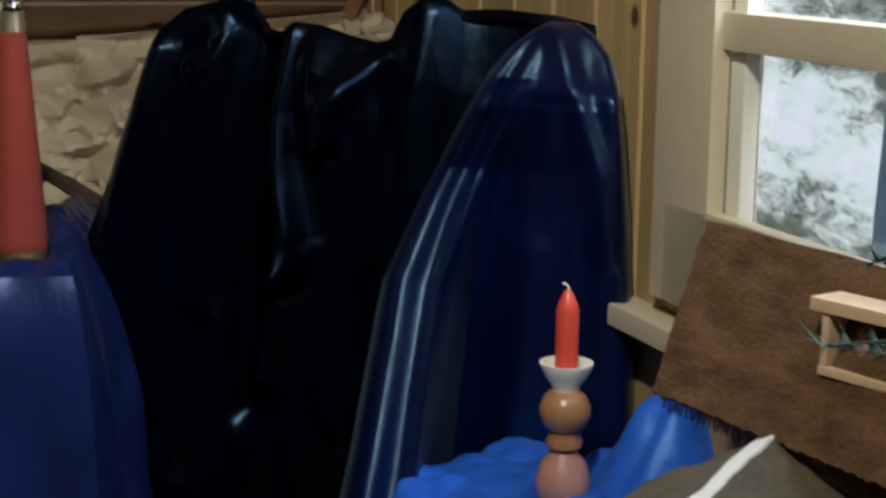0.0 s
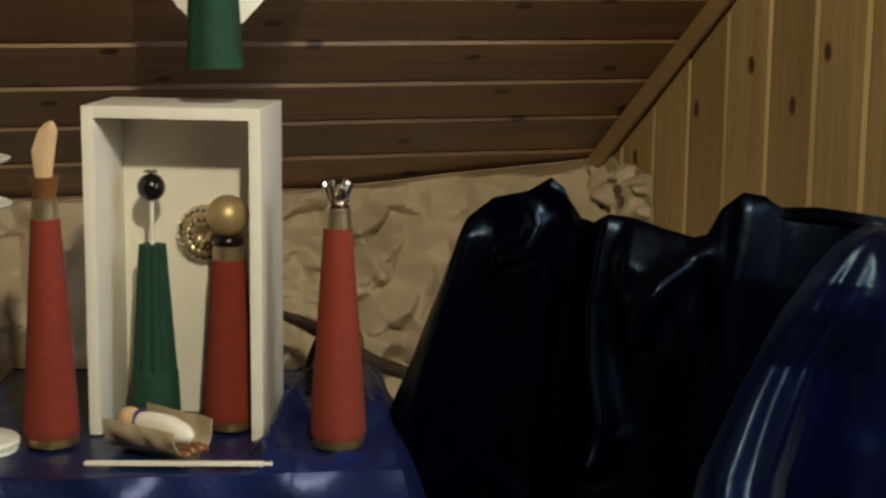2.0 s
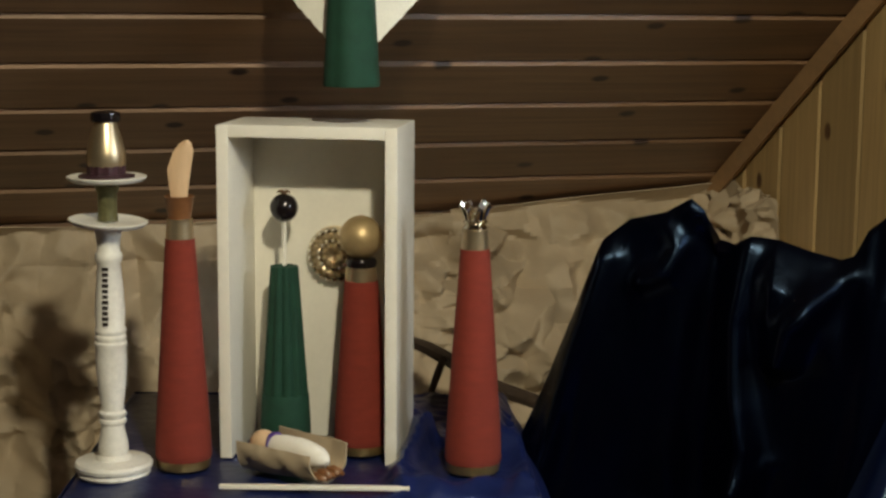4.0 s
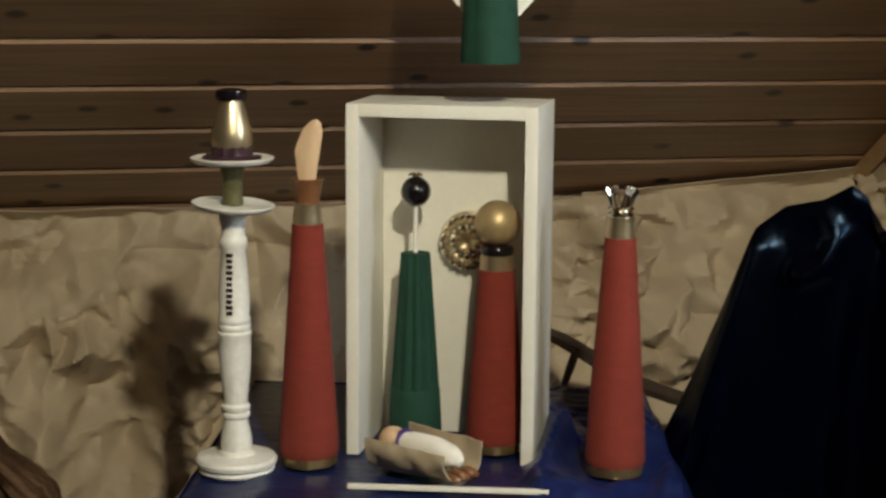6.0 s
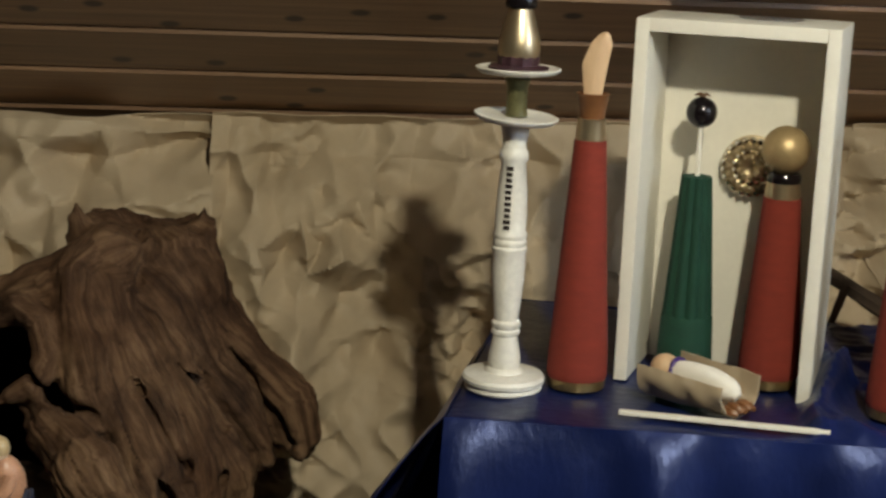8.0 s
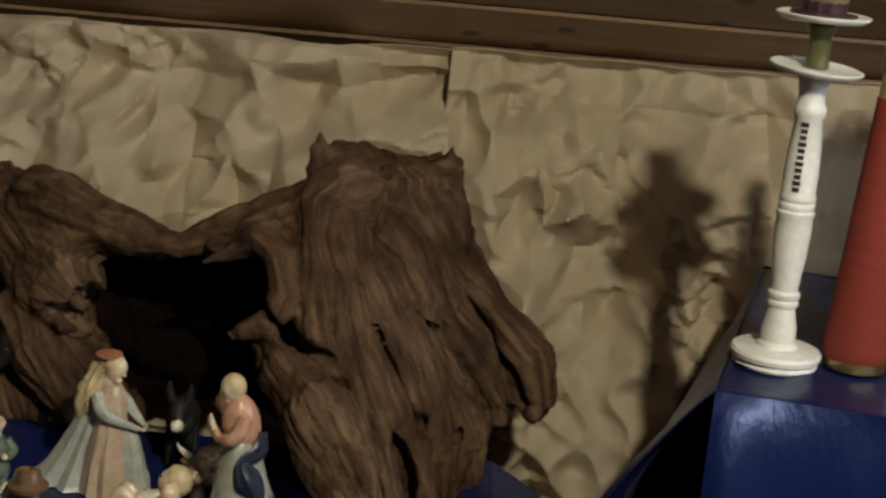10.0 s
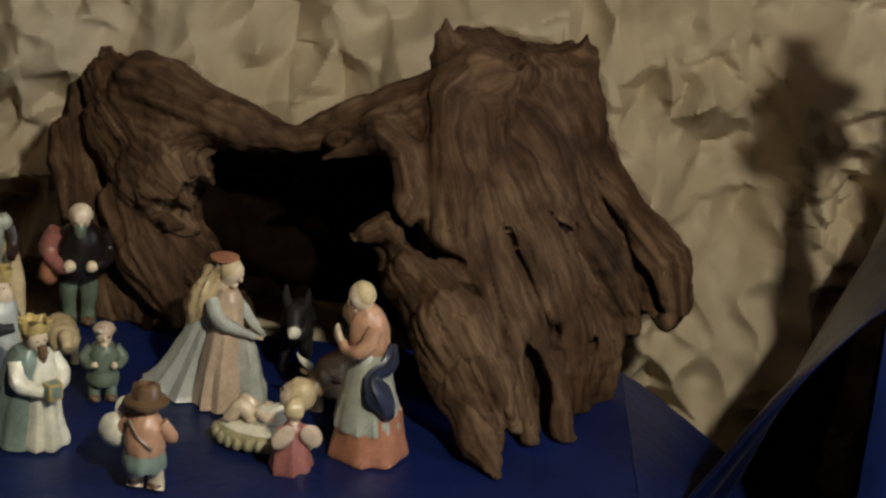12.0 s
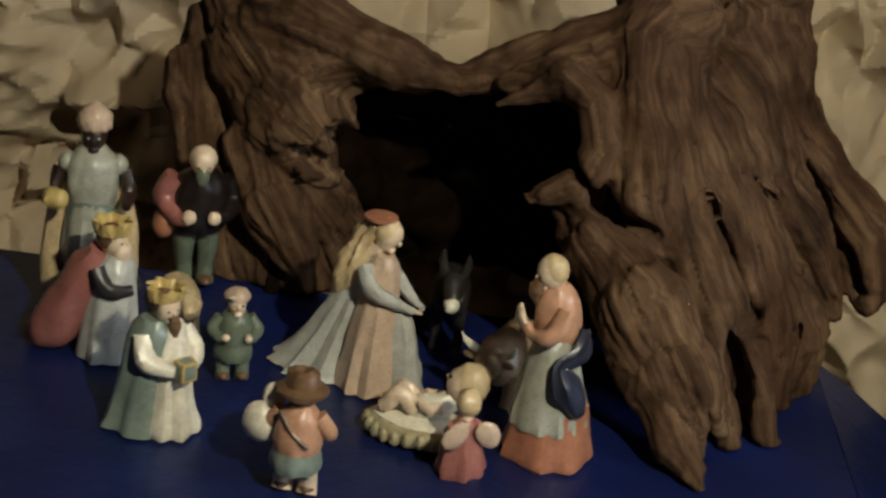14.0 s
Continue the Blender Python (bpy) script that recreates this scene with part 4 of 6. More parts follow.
def dark_drape(a, v):
    x = -0.86 + 0.91 * a
    h = lerp_line(x, TOPLINE)
    if v < 0.3:
        k = v / 0.3
        return (x + 0.02 * (1 - k), 2.12 + 0.30 * (1 - k) ** 0.8 + 0.0, max(0.02, h * k ** 0.6 - 0.05 * (1 - k)))
    w = (v - 0.3) / 0.7
    z = h * (1 - w)
    y = 2.125 - 0.012 * min(1, w * 10) ** 0.6 - 0.05 * w ** 0.8
    # folds that stand out further the lower they hang, then run out
    for deep, wide, line in ((0.054, 0.023, [(-0.362, 1.03), (-0.372, 0.92), (-0.362, 0.83), (-0.345, 0.76), (-0.352, 0.70)]),
                             (0.043, 0.020, [(-0.225, 1.00), (-0.262, 0.965), (-0.295, 0.925), (-0.305, 0.88)]),
                             (0.058, 0.029, [(-0.560, 1.00), (-0.592, 0.88), (-0.612, 0.78), (-0.640, 0.66), (-0.70, 0.45)]),
                             (0.032, 0.020, [(-0.315, 0.74), (-0.352, 0.70), (-0.375, 0.66), (-0.40, 0.55)]),
                             (0.019, 0.023, [(-0.50, 0.66), (-0.455, 0.62), (-0.475, 0.55), (-0.52, 0.40)]),
                             (0.032, 0.032, [(-0.165, 1.06), (-0.180, 0.90), (-0.20, 0.75), (-0.26, 0.5)]),
                             (0.025, 0.017, [(-0.475, 1.045), (-0.455, 1.02), (-0.470, 0.985), (-0.50, 0.97)]),
                             (0.036, 0.026, [(-0.665, 0.70), (-0.70, 0.62), (-0.75, 0.48)])):
        top, foot = line[0][1], line[-1][1]
        grow = max(0.0, min(1.0, (top - z) / (top - foot))) if z > foot else max(0.0, 1 - (foot - z) / 0.12)
        y -= deep * (0.25 + 0.75 * grow) * sharp_fold(x, z, line, wide) * (1 if z < top else max(0.0, 1 - (z - top) / 0.03))
    # a slack fold between two peaks, facing up
    slack = max(0.0, min(1.0, (x + 0.352) / 0.03)) * max(0.0, min(1.0, (-0.232 - x) / 0.04))
    y -= 0.55 * slack * max(0.0, min(h - z, 0.055)) * max(0.0, min(1.0, (z - 0.86) / 0.08))
    y += 0.03 * crease(x, z, [(-0.41, 1.02), (-0.42, 0.8), (-0.41, 0.5)], 0.03)
    y -= 0.014 * noise.noise(Vector((x * 7, z * 2.2, 1.5))) + 0.004 * noise.noise(Vector((x * 26, z * 9, 2.5)))
    return (x - 0.05 * w * (1 - a), y + 0.015 * math.sin(math.pi * max(0.0, min(1.0, (x + 0.20) / 0.25))), z + 0.004)


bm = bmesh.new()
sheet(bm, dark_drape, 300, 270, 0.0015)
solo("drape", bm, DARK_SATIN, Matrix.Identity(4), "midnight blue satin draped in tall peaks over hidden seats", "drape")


def chair_drape(a, v):
    """A cover over a round-topped chair back, with folds down one side."""
    z = 1.052 * (1 - v ** 1.5)
    left = lerp_line(z, [(0, -0.38), (0.44, -0.28), (0.70, -0.232), (0.82, -0.180), (0.92, -0.126), (0.985, -0.088), (1.02, -0.058), (1.042, -0.028), (1.052, -0.008)])
    right = lerp_line(z, [(0, 0.16), (0.55, 0.12), (0.62, 0.118), (0.70, 0.112), (0.80, 0.105), (0.92, 0.092), (0.966, 0.086), (1.01, 0.072), (1.036, 0.050), (1.052, 0.028)])
    x = left + (right - left) * a
    edge = min(a, 1 - a)
    y = 1.995 + 0.07 * math.exp(-edge * 70) + 0.04 * math.exp(-v * 40) + 0.03 * v
    fall = max(0.0, min(1.0, (1.035 - z) / 0.12))
    y -= 0.034 * fall * (math.exp(-((a - 0.08) / 0.065) ** 2) * 0.7 + math.exp(-((a - 0.27) / 0.07) ** 2) * 0.6)
    y -= 0.007 * crease(x, z, [(-0.10, 0.935), (-0.03, 0.962), (0.0, 0.966), (0.09, 0.955)], 0.013)
    y -= 0.018 * crease(x, z, [(0.005, 1.03), (0.02, 0.98), (0.06, 0.86), (0.075, 0.75)], 0.016)
    y -= 0.014 * crease(x, z, [(-0.03, 0.75), (-0.05, 0.5), (-0.02, 0.3)], 0.03)
    y -= 0.012 * noise.noise(Vector((x * 12, z * 3, 7.5)))
    y -= 0.006 * fall * math.sin((a - 0.42) * 15) * max(0.0, min(1.0, (a - 0.38) * 6))
    y -= 0.42 * max(0.0, 0.93 - z) * max(0.0, min(1.0, (0.36 - a) / 0.12)) * (1 if z > 0.3 else z / 0.3)
    y += max(0.0, z - 0.94) * 0.55
    y += 0.10 * max(0.0, min(1.0, (0.75 - a) / 0.45)) * max(0.0, min(1.0, (0.98 - z) / 0.12))
    k = (y - 0.058) / 2.062
    return (0.508 + (x - 0.508) * k, y, max(0.004, 1.165 + (z - 1.165) * k))


bm = bmesh.new()
sheet(bm, chair_drape, 150, 220, 0.0015)
solo("chair_cover", bm, BLUE_SATIN, Matrix.Identity(4), "deep blue satin cover over a round-backed chair", "chair cover")

# ---- low table with the crib scene ----
LOW_Z = 0.478
P0, P1, Q0, Q1 = -1.42, -0.11, 1.60, 2.30
low = thing("low_table", room((P0 + P1) / 2, (Q0 + Q1) / 2, 0), "low wooden table hidden under a blue satin cloth", "table", rz=38.0)
bm = bmesh.new()
box(bm, (P1 - P0 - 0.03, Q1 - Q0 - 0.03, 0.03), (0, 0, LOW_Z - 0.022), bevel=0.004)
part("tabletop", bm, PALE_WOOD, low)
for sx in (-0.58, 0.58):
    for sy in (-0.28, 0.28):
        bm = bmesh.new()
        box(bm, (0.05, 0.05, LOW_Z - 0.04), (sx, sy, (LOW_Z - 0.04) / 2), bevel=0.004)
        part("leg", bm, PALE_WOOD, low)


def low_top(a, b):
    p = P0 + (P1 - P0) * a
    q = Q0 + (Q1 - Q0) * b
    h = 0.003 + 0.004 * max(0, noise.noise(Vector((p * 8, q * 8, 4)))) + 0.005 * crease(p, q, [(-0.72, 1.6), (-0.70, 1.80)], 0.02) + 0.005 * crease(p, q, [(-0.42, 1.6), (-0.46, 1.95)], 0.025)
    return room(p, q, LOW_Z + h)


lowcloth = thing("tablecloth", (0, 0, 0), "blue satin cloth spread over the low table", "tablecloth")
bm = bmesh.new()
sheet(bm, low_top, 120, 70, 0.0015)
part("cloth_top", bm, LOW_SATIN, lowcloth)


def low_skirt(c0, c1, out, flare, seed):
    def fn(a, v):
        z = LOW_Z + 0.003 - (LOW_Z - 0.02) * v
        d = flare(a) * min(v, 0.6) + 0.012 * v ** 0.7 * (math.sin(a * 19 + seed) + 0.5 * math.sin(a * 37 + seed)) + 0.012 * (1 - math.exp(-v * 20))
        p = c0[0] + (c1[0] - c0[0]) * a + out[0] * d
        q = c0[1] + (c1[1] - c0[1]) * a + out[1] * d
        return room(p, q, z)
    return fn


for nm, c0, c1, out, fl, sd in (("front_drop", (P0, Q0), (P1, Q0), (0, -1), lambda a: 0.05, 0.3), ("side_drop", (P1, Q0), (P1, Q1), (1, 0), lambda a: 0.60, 1.3),
                                ("back_drop", (P1, Q1), (P0, Q1), (0, 1), lambda a: 0.03, 2.3), ("side_drop", (P0, Q1), (P0, Q0), (-1, 0), lambda a: 0.05, 3.3)):
    bm = bmesh.new()
    sheet(bm, low_skirt(c0, c1, out, fl, sd), 90, 30, 0.0015)
    part(nm, bm, LOW_SATIN, lowcloth)

# ---- driftwood stump: a across, b towards the room, z up ----
S0, SR, SN = Vector((-1.62, 1.55, 0)), Vector((0.783, 0.622, 0)), Vector((0.622, -0.783, 0))
STUMP_M = Matrix(((SR.x, SN.x, 0, S0.x), (SR.y, SN.y, 0, S0.y), (0, 0, 1, LOW_Z + 0.004), (0, 0, 0, 1)))
stump = thing("tree_stump", (0, 0, 0), "weathered brown driftwood stump with spreading roots round a dark hollow", "stump")
stump.matrix_basis = STUMP_M
LZ = LOW_Z + 0.004


def lattice3(i, j, k, seed):
    h = (i * 73856093 ^ j * 19349663 ^ k * 83492791 ^ int(seed * 7919 + 17) * 2654435761) & 0x7FFFFFFF
    h = ((h ^ (h >> 13)) * 1274126177) & 0x7FFFFFFF
    h = ((h ^ (h >> 16)) * 668265263) & 0x7FFFFFFF
    return (h & 0xFFFF) / 32767.5 - 1.0


def noise3(x, y, z, seed=0.0):
    """Smooth random values in -1..1 for whole arrays of places."""
    xi, yi, zi = np.floor(x).astype(np.int64), np.floor(y).astype(np.int64), np.floor(z).astype(np.int64)
    fx, fy, fz = x - xi, y - yi, z - zi
    fx, fy, fz = fx * fx * (3 - 2 * fx), fy * fy * (3 - 2 * fy), fz * fz * (3 - 2 * fz)
    out = 0.0
    for dx, wx in ((0, 1 - fx), (1, fx)):
        for dy, wy in ((0, 1 - fy), (1, fy)):
            for dz, wz in ((0, 1 - fz), (1, fz)):
                out = out + wx * wy * wz * lattice3(xi + dx, yi + dy, zi + dz, seed)
    return out


# each limb: flattening in depth, then places (a, b, height, radius) along its heart
ROOT_LIMBS = [
    (0.62, [(0.045, -0.135, 0.930, 0.098), (0.045, -0.135, 0.86, 0.099), (0.050, -0.13, 0.78, 0.102), (0.055, -0.12, 0.70, 0.105), (0.06, -0.11, 0.60, 0.10), (0.06, -0.10, 0.49, 0.09)]),
    (0.8, [(-0.020, -0.12, 0.80, 0.045), (-0.030, -0.11, 0.838, 0.028), (-0.036, -0.10, 0.872, 0.014), (-0.040, -0.10, 0.892, 0.004)]),
    (1.0, [(0.118, -0.14, 0.84, 0.024), (0.126, -0.14, 0.866, 0.014), (0.128, -0.14, 0.886, 0.006)]),
    (0.9, [(0.08, -0.13, 0.80, 0.070), (0.14, -0.135, 0.715, 0.050), (0.195, -0.135, 0.660, 0.040), (0.245, -0.13, 0.612, 0.040), (0.258, -0.125, 0.565, 0.036)]),
    (0.9, [(0.07, -0.09, 0.76, 0.060), (0.13, -0.085, 0.680, 0.043), (0.18, -0.08, 0.620, 0.036), (0.212, -0.075, 0.575, 0.030), (0.220, -0.07, 0.548, 0.020)]),
    (0.9, [(0.05, -0.05, 0.73, 0.056), (0.10, -0.03, 0.655, 0.042), (0.14, -0.01, 0.595, 0.040), (0.165, 0.0, 0.545, 0.040), (0.170, 0.0, 0.500, 0.034)]),
    (0.9, [(-0.005, -0.02, 0.79, 0.044), (0.030, 0.01, 0.72, 0.038), (0.065, 0.045, 0.65, 0.029), (0.100, 0.08, 0.58, 0.023), (0.125, 0.11, 0.52, 0.020), (0.135, 0.13, 0.49, 0.017)]),
    (0.9, [(0.02, 0.05, 0.68, 0.030), (0.060, 0.09, 0.60, 0.025), (0.088, 0.12, 0.54, 0.023), (0.098, 0.145, 0.49, 0.021)]),
    (0.6, [(-0.084, 0.055, 0.662, 0.016), (-0.045, 0.095, 0.640, 0.036), (0.000, 0.14, 0.602, 0.048), (0.036, 0.175, 0.556, 0.043), (0.056, 0.198, 0.525, 0.027), (0.064, 0.21, 0.508, 0.012)]),
    (0.9, [(0.02, 0.0, 0.70, 0.060), (0.055, 0.03, 0.62, 0.056), (0.080, 0.06, 0.55, 0.048), (0.090, 0.08, 0.49, 0.046)]),
    (0.9, [(0.08, -0.02, 0.66, 0.050), (0.125, 0.01, 0.58, 0.046), (0.135, 0.035, 0.50, 0.042)]),
    (0.9, [(0.14, -0.10, 0.66, 0.045), (0.185, -0.09, 0.59, 0.040), (0.195, -0.08, 0.545, 0.030)]),
    (0.8, [(0.0, -0.03, 0.80, 0.046), (-0.06, 0.0, 0.792, 0.034), (-0.11, 0.0, 0.778, 0.024), (-0.15, -0.01, 0.764, 0.016)]),
    (0.8, [(-0.30, -0.075, 0.748, 0.032), (-0.34, -0.09, 0.735, 0.042), (-0.39, -0.115, 0.74, 0.045)]),
    (0.8, [(-0.385, -0.13, 0.66, 0.050), (-0.37, -0.12, 0.58, 0.052), (-0.36, -0.11, 0.49, 0.050)]),
    (1.0, [(-0.030, 0.12, 0.590, 0.018), (0.010, 0.175, 0.540, 0.021), (0.040, 0.215, 0.508, 0.018), (0.062, 0.242, 0.490, 0.010)]),
    (1.0, [(0.0, -0.07, 0.842, 0.036), (-0.034, 0.0, 0.822, 0.027), (-0.032, 0.025, 0.79, 0.026), (-0.020, 0.045, 0.74, 0.032), (-0.010, 0.06, 0.69, 0.034), (0.01, 0.07, 0.65, 0.026)]),
    (1.0, [(-0.135, -0.005, 0.772, 0.016), (-0.100, 0.025, 0.784, 0.020), (-0.068, 0.045, 0.766, 0.021), (-0.058, 0.058, 0.730, 0.022), (-0.072, 0.065, 0.695, 0.021), (-0.105, 0.062, 0.677, 0.017), (-0.122, 0.060, 0.668, 0.009)]),
    (1.0, [(-0.100, 0.015, 0.775, 0.017), (-0.135, 0.028, 0.765, 0.012), (-0.160, 0.034, 0.752, 0.005)]),
    (1.0, [(0.01, -0.05, 0.835, 0.040), (-0.07, -0.04, 0.802, 0.035), (-0.14, -0.04, 0.772, 0.027), (-0.20, -0.045, 0.749, 0.020), (-0.27, -0.06, 0.757, 0.027), (-0.34, -0.09, 0.770, 0.033), (-0.40, -0.12, 0.78, 0.038)]),
    (0.8, [(-0.449, -0.16, 0.802, 0.016), (-0.442, -0.155, 0.772, 0.036), (-0.412, -0.13, 0.722, 0.060), (-0.370, -0.095, 0.682, 0.062), (-0.335, -0.065, 0.660, 0.042), (-0.312, -0.05, 0.645, 0.020)]),
    (0.9, [(-0.482, -0.18, 0.745, 0.022), (-0.470, -0.165, 0.69, 0.044), (-0.450, -0.14, 0.60, 0.052), (-0.42, -0.13, 0.49, 0.052)]),
    (1.0, [(-0.507, -0.15, 0.706, 0.016), (-0.498, -0.14, 0.668, 0.024), (-0.475, -0.13, 0.61, 0.018)]),
    (0.7, [(-0.405, -0.09, 0.635, 0.036), (-0.378, -0.065, 0.585, 0.036), (-0.350, -0.055, 0.540, 0.028), (-0.335, -0.05, 0.510, 0.012)]),
    (0.7, [(-0.360, -0.08, 0.62, 0.034), (-0.322, -0.09, 0.575, 0.036), (-0.290, -0.10, 0.52, 0.034), (-0.280, -0.10, 0.487, 0.03)]),
]
# clefts: places (a, height, half width) of a cut that runs in from the front, and how deep
CLEFTS = [
    ([(-0.084, 0.714, 0.0035), (-0.062, 0.690, 0.0055), (-0.030, 0.671, 0.0045), (0.004, 0.660, 0.002)], 0.035),
    ([(0.166, 0.695, 0.002), (0.205, 0.640, 0.006), (0.232, 0.590, 0.010), (0.250, 0.555, 0.014)], -0.118),
    ([(0.082, 0.585, 0.002), (0.096, 0.555, 0.006), (0.110, 0.520, 0.008), (0.112, 0.480, 0.008)], 0.085),
    ([(0.050, 0.695, 0.001), (0.085, 0.635, 0.0035), (0.118, 0.575, 0.005)], 0.042),
    ([(0.062, 0.545, 0.003), (0.070, 0.520, 0.006), (0.078, 0.490, 0.007)], 0.12),
    ([(0.10, 0.70, 0.001), (0.145, 0.655, 0.003), (0.165, 0.62, 0.002)], -0.045),
]


def along_limb(places, x, y, z, flat):
    """Distance to a limb's skin, length along its heart and the two offsets from it."""
    best = np.full(x.shape, 9.0, np.float32)
    where, off1, off2 = np.zeros_like(best), np.zeros_like(best), np.zeros_like(best)
    run = 0.0
    for (x0, y0, z0, r0), (x1, y1, z1, r1) in zip(places, places[1:]):
        d = Vector((x1 - x0, y1 - y0, z1 - z0))
        ln = d.length
        k = np.clip(((x - x0) * d.x + (y - y0) * d.y + (z - z0) * d.z) / (ln * ln), 0, 1)
        px, py, pz = x - x0 - k * d.x, (y - y0 - k * d.y) / flat, z - z0 - k * d.z
        dist = np.sqrt(px * px + py * py + pz * pz) - (r0 + (r1 - r0) * k)
        s1 = d.cross(Vector((0, 1, 0.05))).normalized()
        s2 = d.normalized().cross(s1)
        near = dist < best
        best = np.where(near, dist, best)
        where = np.where(near, run + k * ln, where)
        off1 = np.where(near, px * s1.x + py * s1.y + pz * s1.z, off1)
        off2 = np.where(near, px * s2.x + py * s2.y + pz * s2.z, off2)
        run += ln
    return best, where, off1, off2


def carve_stump(step):
    """Melts the limbs into one body, cuts the hollow and the clefts, and returns its skin as points and quads."""
    lo, hi = np.array((-0.56, -0.27, -0.012)), np.array((0.34, 0.29, 0.43))
    size = np.ceil((hi - lo) / step).astype(int) + 1
    ax = [np.float32(lo[i]) + np.arange(size[i], dtype=np.float32) * np.float32(step) for i in range(3)]
    body = np.full(size, 0.08, np.float32)
    for n, (flat, places) in enumerate(ROOT_LIMBS):
        pts = [(a, b, h - LZ, r) for a, b, h, r in places]
        cut = []
        for i in range(3):
            low_, high_ = min(p[i] - p[3] for p in pts) - 0.04, max(p[i] + p[3] for p in pts) + 0.04
            cut.append(slice(max(0, int((low_ - lo[i]) / step)), min(size[i], int((high_ - lo[i]) / step) + 2)))
        x, y, z = np.meshgrid(ax[0][cut[0]], ax[1][cut[1]], ax[2][cut[2]], indexing="ij")
        d = along_limb(pts, x, y, z, flat)[0]
        if n == 0:
            d = np.maximum(d, z - (0.862 - LZ + 0.010 * noise3(x * 26, y * 12, x * 0, 3) + 0.005 * noise3(x * 70, y * 40, x * 0, 4)))
        old = body[cut[0], cut[1], cut[2]]
        soft = 0.012
        h = np.clip(0.5 + 0.5 * (old - d) / soft, 0, 1)
        body[cut[0], cut[1], cut[2]] = old + (d - old) * h - soft * h * (1 - h)
    x, y, z = np.meshgrid(*ax, indexing="ij")
    near = np.abs(body) < 0.05
    xs, ys, zs = x[near], y[near], z[near]
    val = body[near]
    for path, deep in CLEFTS:
        d = np.full(xs.shape, 9.0, np.float32)
        for (a0, h0, w0), (a1, h1, w1) in zip(path, path[1:]):
            da, dh = a1 - a0, h1 - h0
            k = np.clip(((xs - a0) * da + (zs + LZ - h0) * dh) / (da * da + dh * dh), 0, 1)
            d = np.minimum(d, np.hypot(xs - a0 - k * da, zs + LZ - h0 - k * dh) - (w0 + (w1 - w0) * k))
        d = d + 0.0012 * noise3(xs * 90, ys * 60, zs * 90, 8)
        cutter = -np.maximum(d, deep - ys)
        h = np.clip(0.5 + 0.5 * (cutter - val) / 0.012, 0, 1)
        val = val + (cutter - val) * h + 0.012 * h * (1 - h)
    body[near] = val
    for ca, cb, ch, ra, rb, rh in ((-0.205, 0.0, 0.615, 0.108, 0.15, 0.132), (-0.315, 0.0, 0.648, 0.050, 0.075, 0.022), (-0.112, 0.06, 0.738, 0.017, 0.06, 0.019), (0.160, 0.045, 0.562, 0.014, 0.03, 0.013),
                                   (0.148, 0.05, 0.540, 0.008, 0.03, 0.012), (0.178, 0.03, 0.548, 0.008, 0.02, 0.010), (0.246, -0.10, 0.530, 0.015, 0.05, 0.020)):
        cut = tuple(slice(max(0, int((c - 1.5 * r - lo[i]) / step)), min(size[i], int((c + 1.5 * r - lo[i]) / step) + 2)) for i, (c, r) in enumerate(((ca, ra), (cb, rb), (ch - LZ, rh))))
        xs, ys, zs = x[cut], y[cut], z[cut]
        torn = 0.022 * noise3(xs * 22, ys * 18, zs * 30, 5) + 0.014 * noise3(xs * 55, ys * 45, zs * 60, 6) + 0.004 * noise3(xs * 130, ys * 110, zs * 130, 7)
        e = np.sqrt(((xs - ca) / ra) ** 2 + ((ys - cb) / rb) ** 2 + ((zs + LZ - ch) / rh) ** 2)
        body[cut] = np.maximum(body[cut], -((e - 1) * min(ra, rh) + torn * (1.0 if ra > 0.04 else 0.35)))
    body = np.maximum(body, -z).astype(np.float32)
    # skin: one point in each cell that the surface crosses
    inside = body < 0
    total = np.zeros([s - 1 for s in size], np.int8)
    corner = list(itertools.product((0, 1), repeat=3))
    for c in corner:
        total += inside[c[0]:size[0] - 1 + c[0], c[1]:size[1] - 1 + c[1], c[2]:size[2] - 1 + c[2]]
    ci = np.argwhere((total > 0) & (total < 8))
    index = np.full(total.shape, -1, np.int64)
    index[tuple(ci.T)] = np.arange(len(ci))
    acc, cnt = np.zeros((len(ci), 3)), np.zeros(len(ci))
    for c0, c1 in itertools.combinations(corner, 2):
        if sum(abs(p - q_) for p, q_ in zip(c0, c1)) != 1:
            continue
        v0, v1 = body[tuple((ci + c0).T)], body[tuple((ci + c1).T)]
        ok = (v0 < 0) != (v1 < 0)
        f = np.where(ok, v0 / np.where(ok, v0 - v1, 1), 0)[:, None]
        acc += np.where(ok[:, None], np.array(c0) + f * (np.array(c1) - np.array(c0)), 0)
        cnt += ok
    verts = lo + (ci + acc / cnt[:, None]) * step
    quads = []
    for axis in range(3):
        u, w = [i for i in range(3) if i != axis]
        first, second = [slice(None)] * 3, [slice(None)] * 3
        first[axis], second[axis] = slice(0, -1), slice(1, None)
        flip = inside[tuple(first)] != inside[tuple(second)]
        e = np.argwhere(flip)
        e = e[(e[:, u] > 0) & (e[:, w] > 0) & (e[:, u] < size[u] - 1) & (e[:, w] < size[w] - 1)]
        du, dw = np.zeros(3, int), np.zeros(3, int)
        du[u], dw[w] = 1, 1
        q_ = np.stack([index[tuple((e - du - dw).T)], index[tuple((e - dw).T)], index[tuple(e.T)], index[tuple((e - du).T)]], 1)
        turn = inside[tuple(first)][tuple(e.T)] ^ (axis == 1)
        q_[~turn] = q_[~turn][:, ::-1]
        quads.append(q_)
    return verts, np.concatenate(quads)


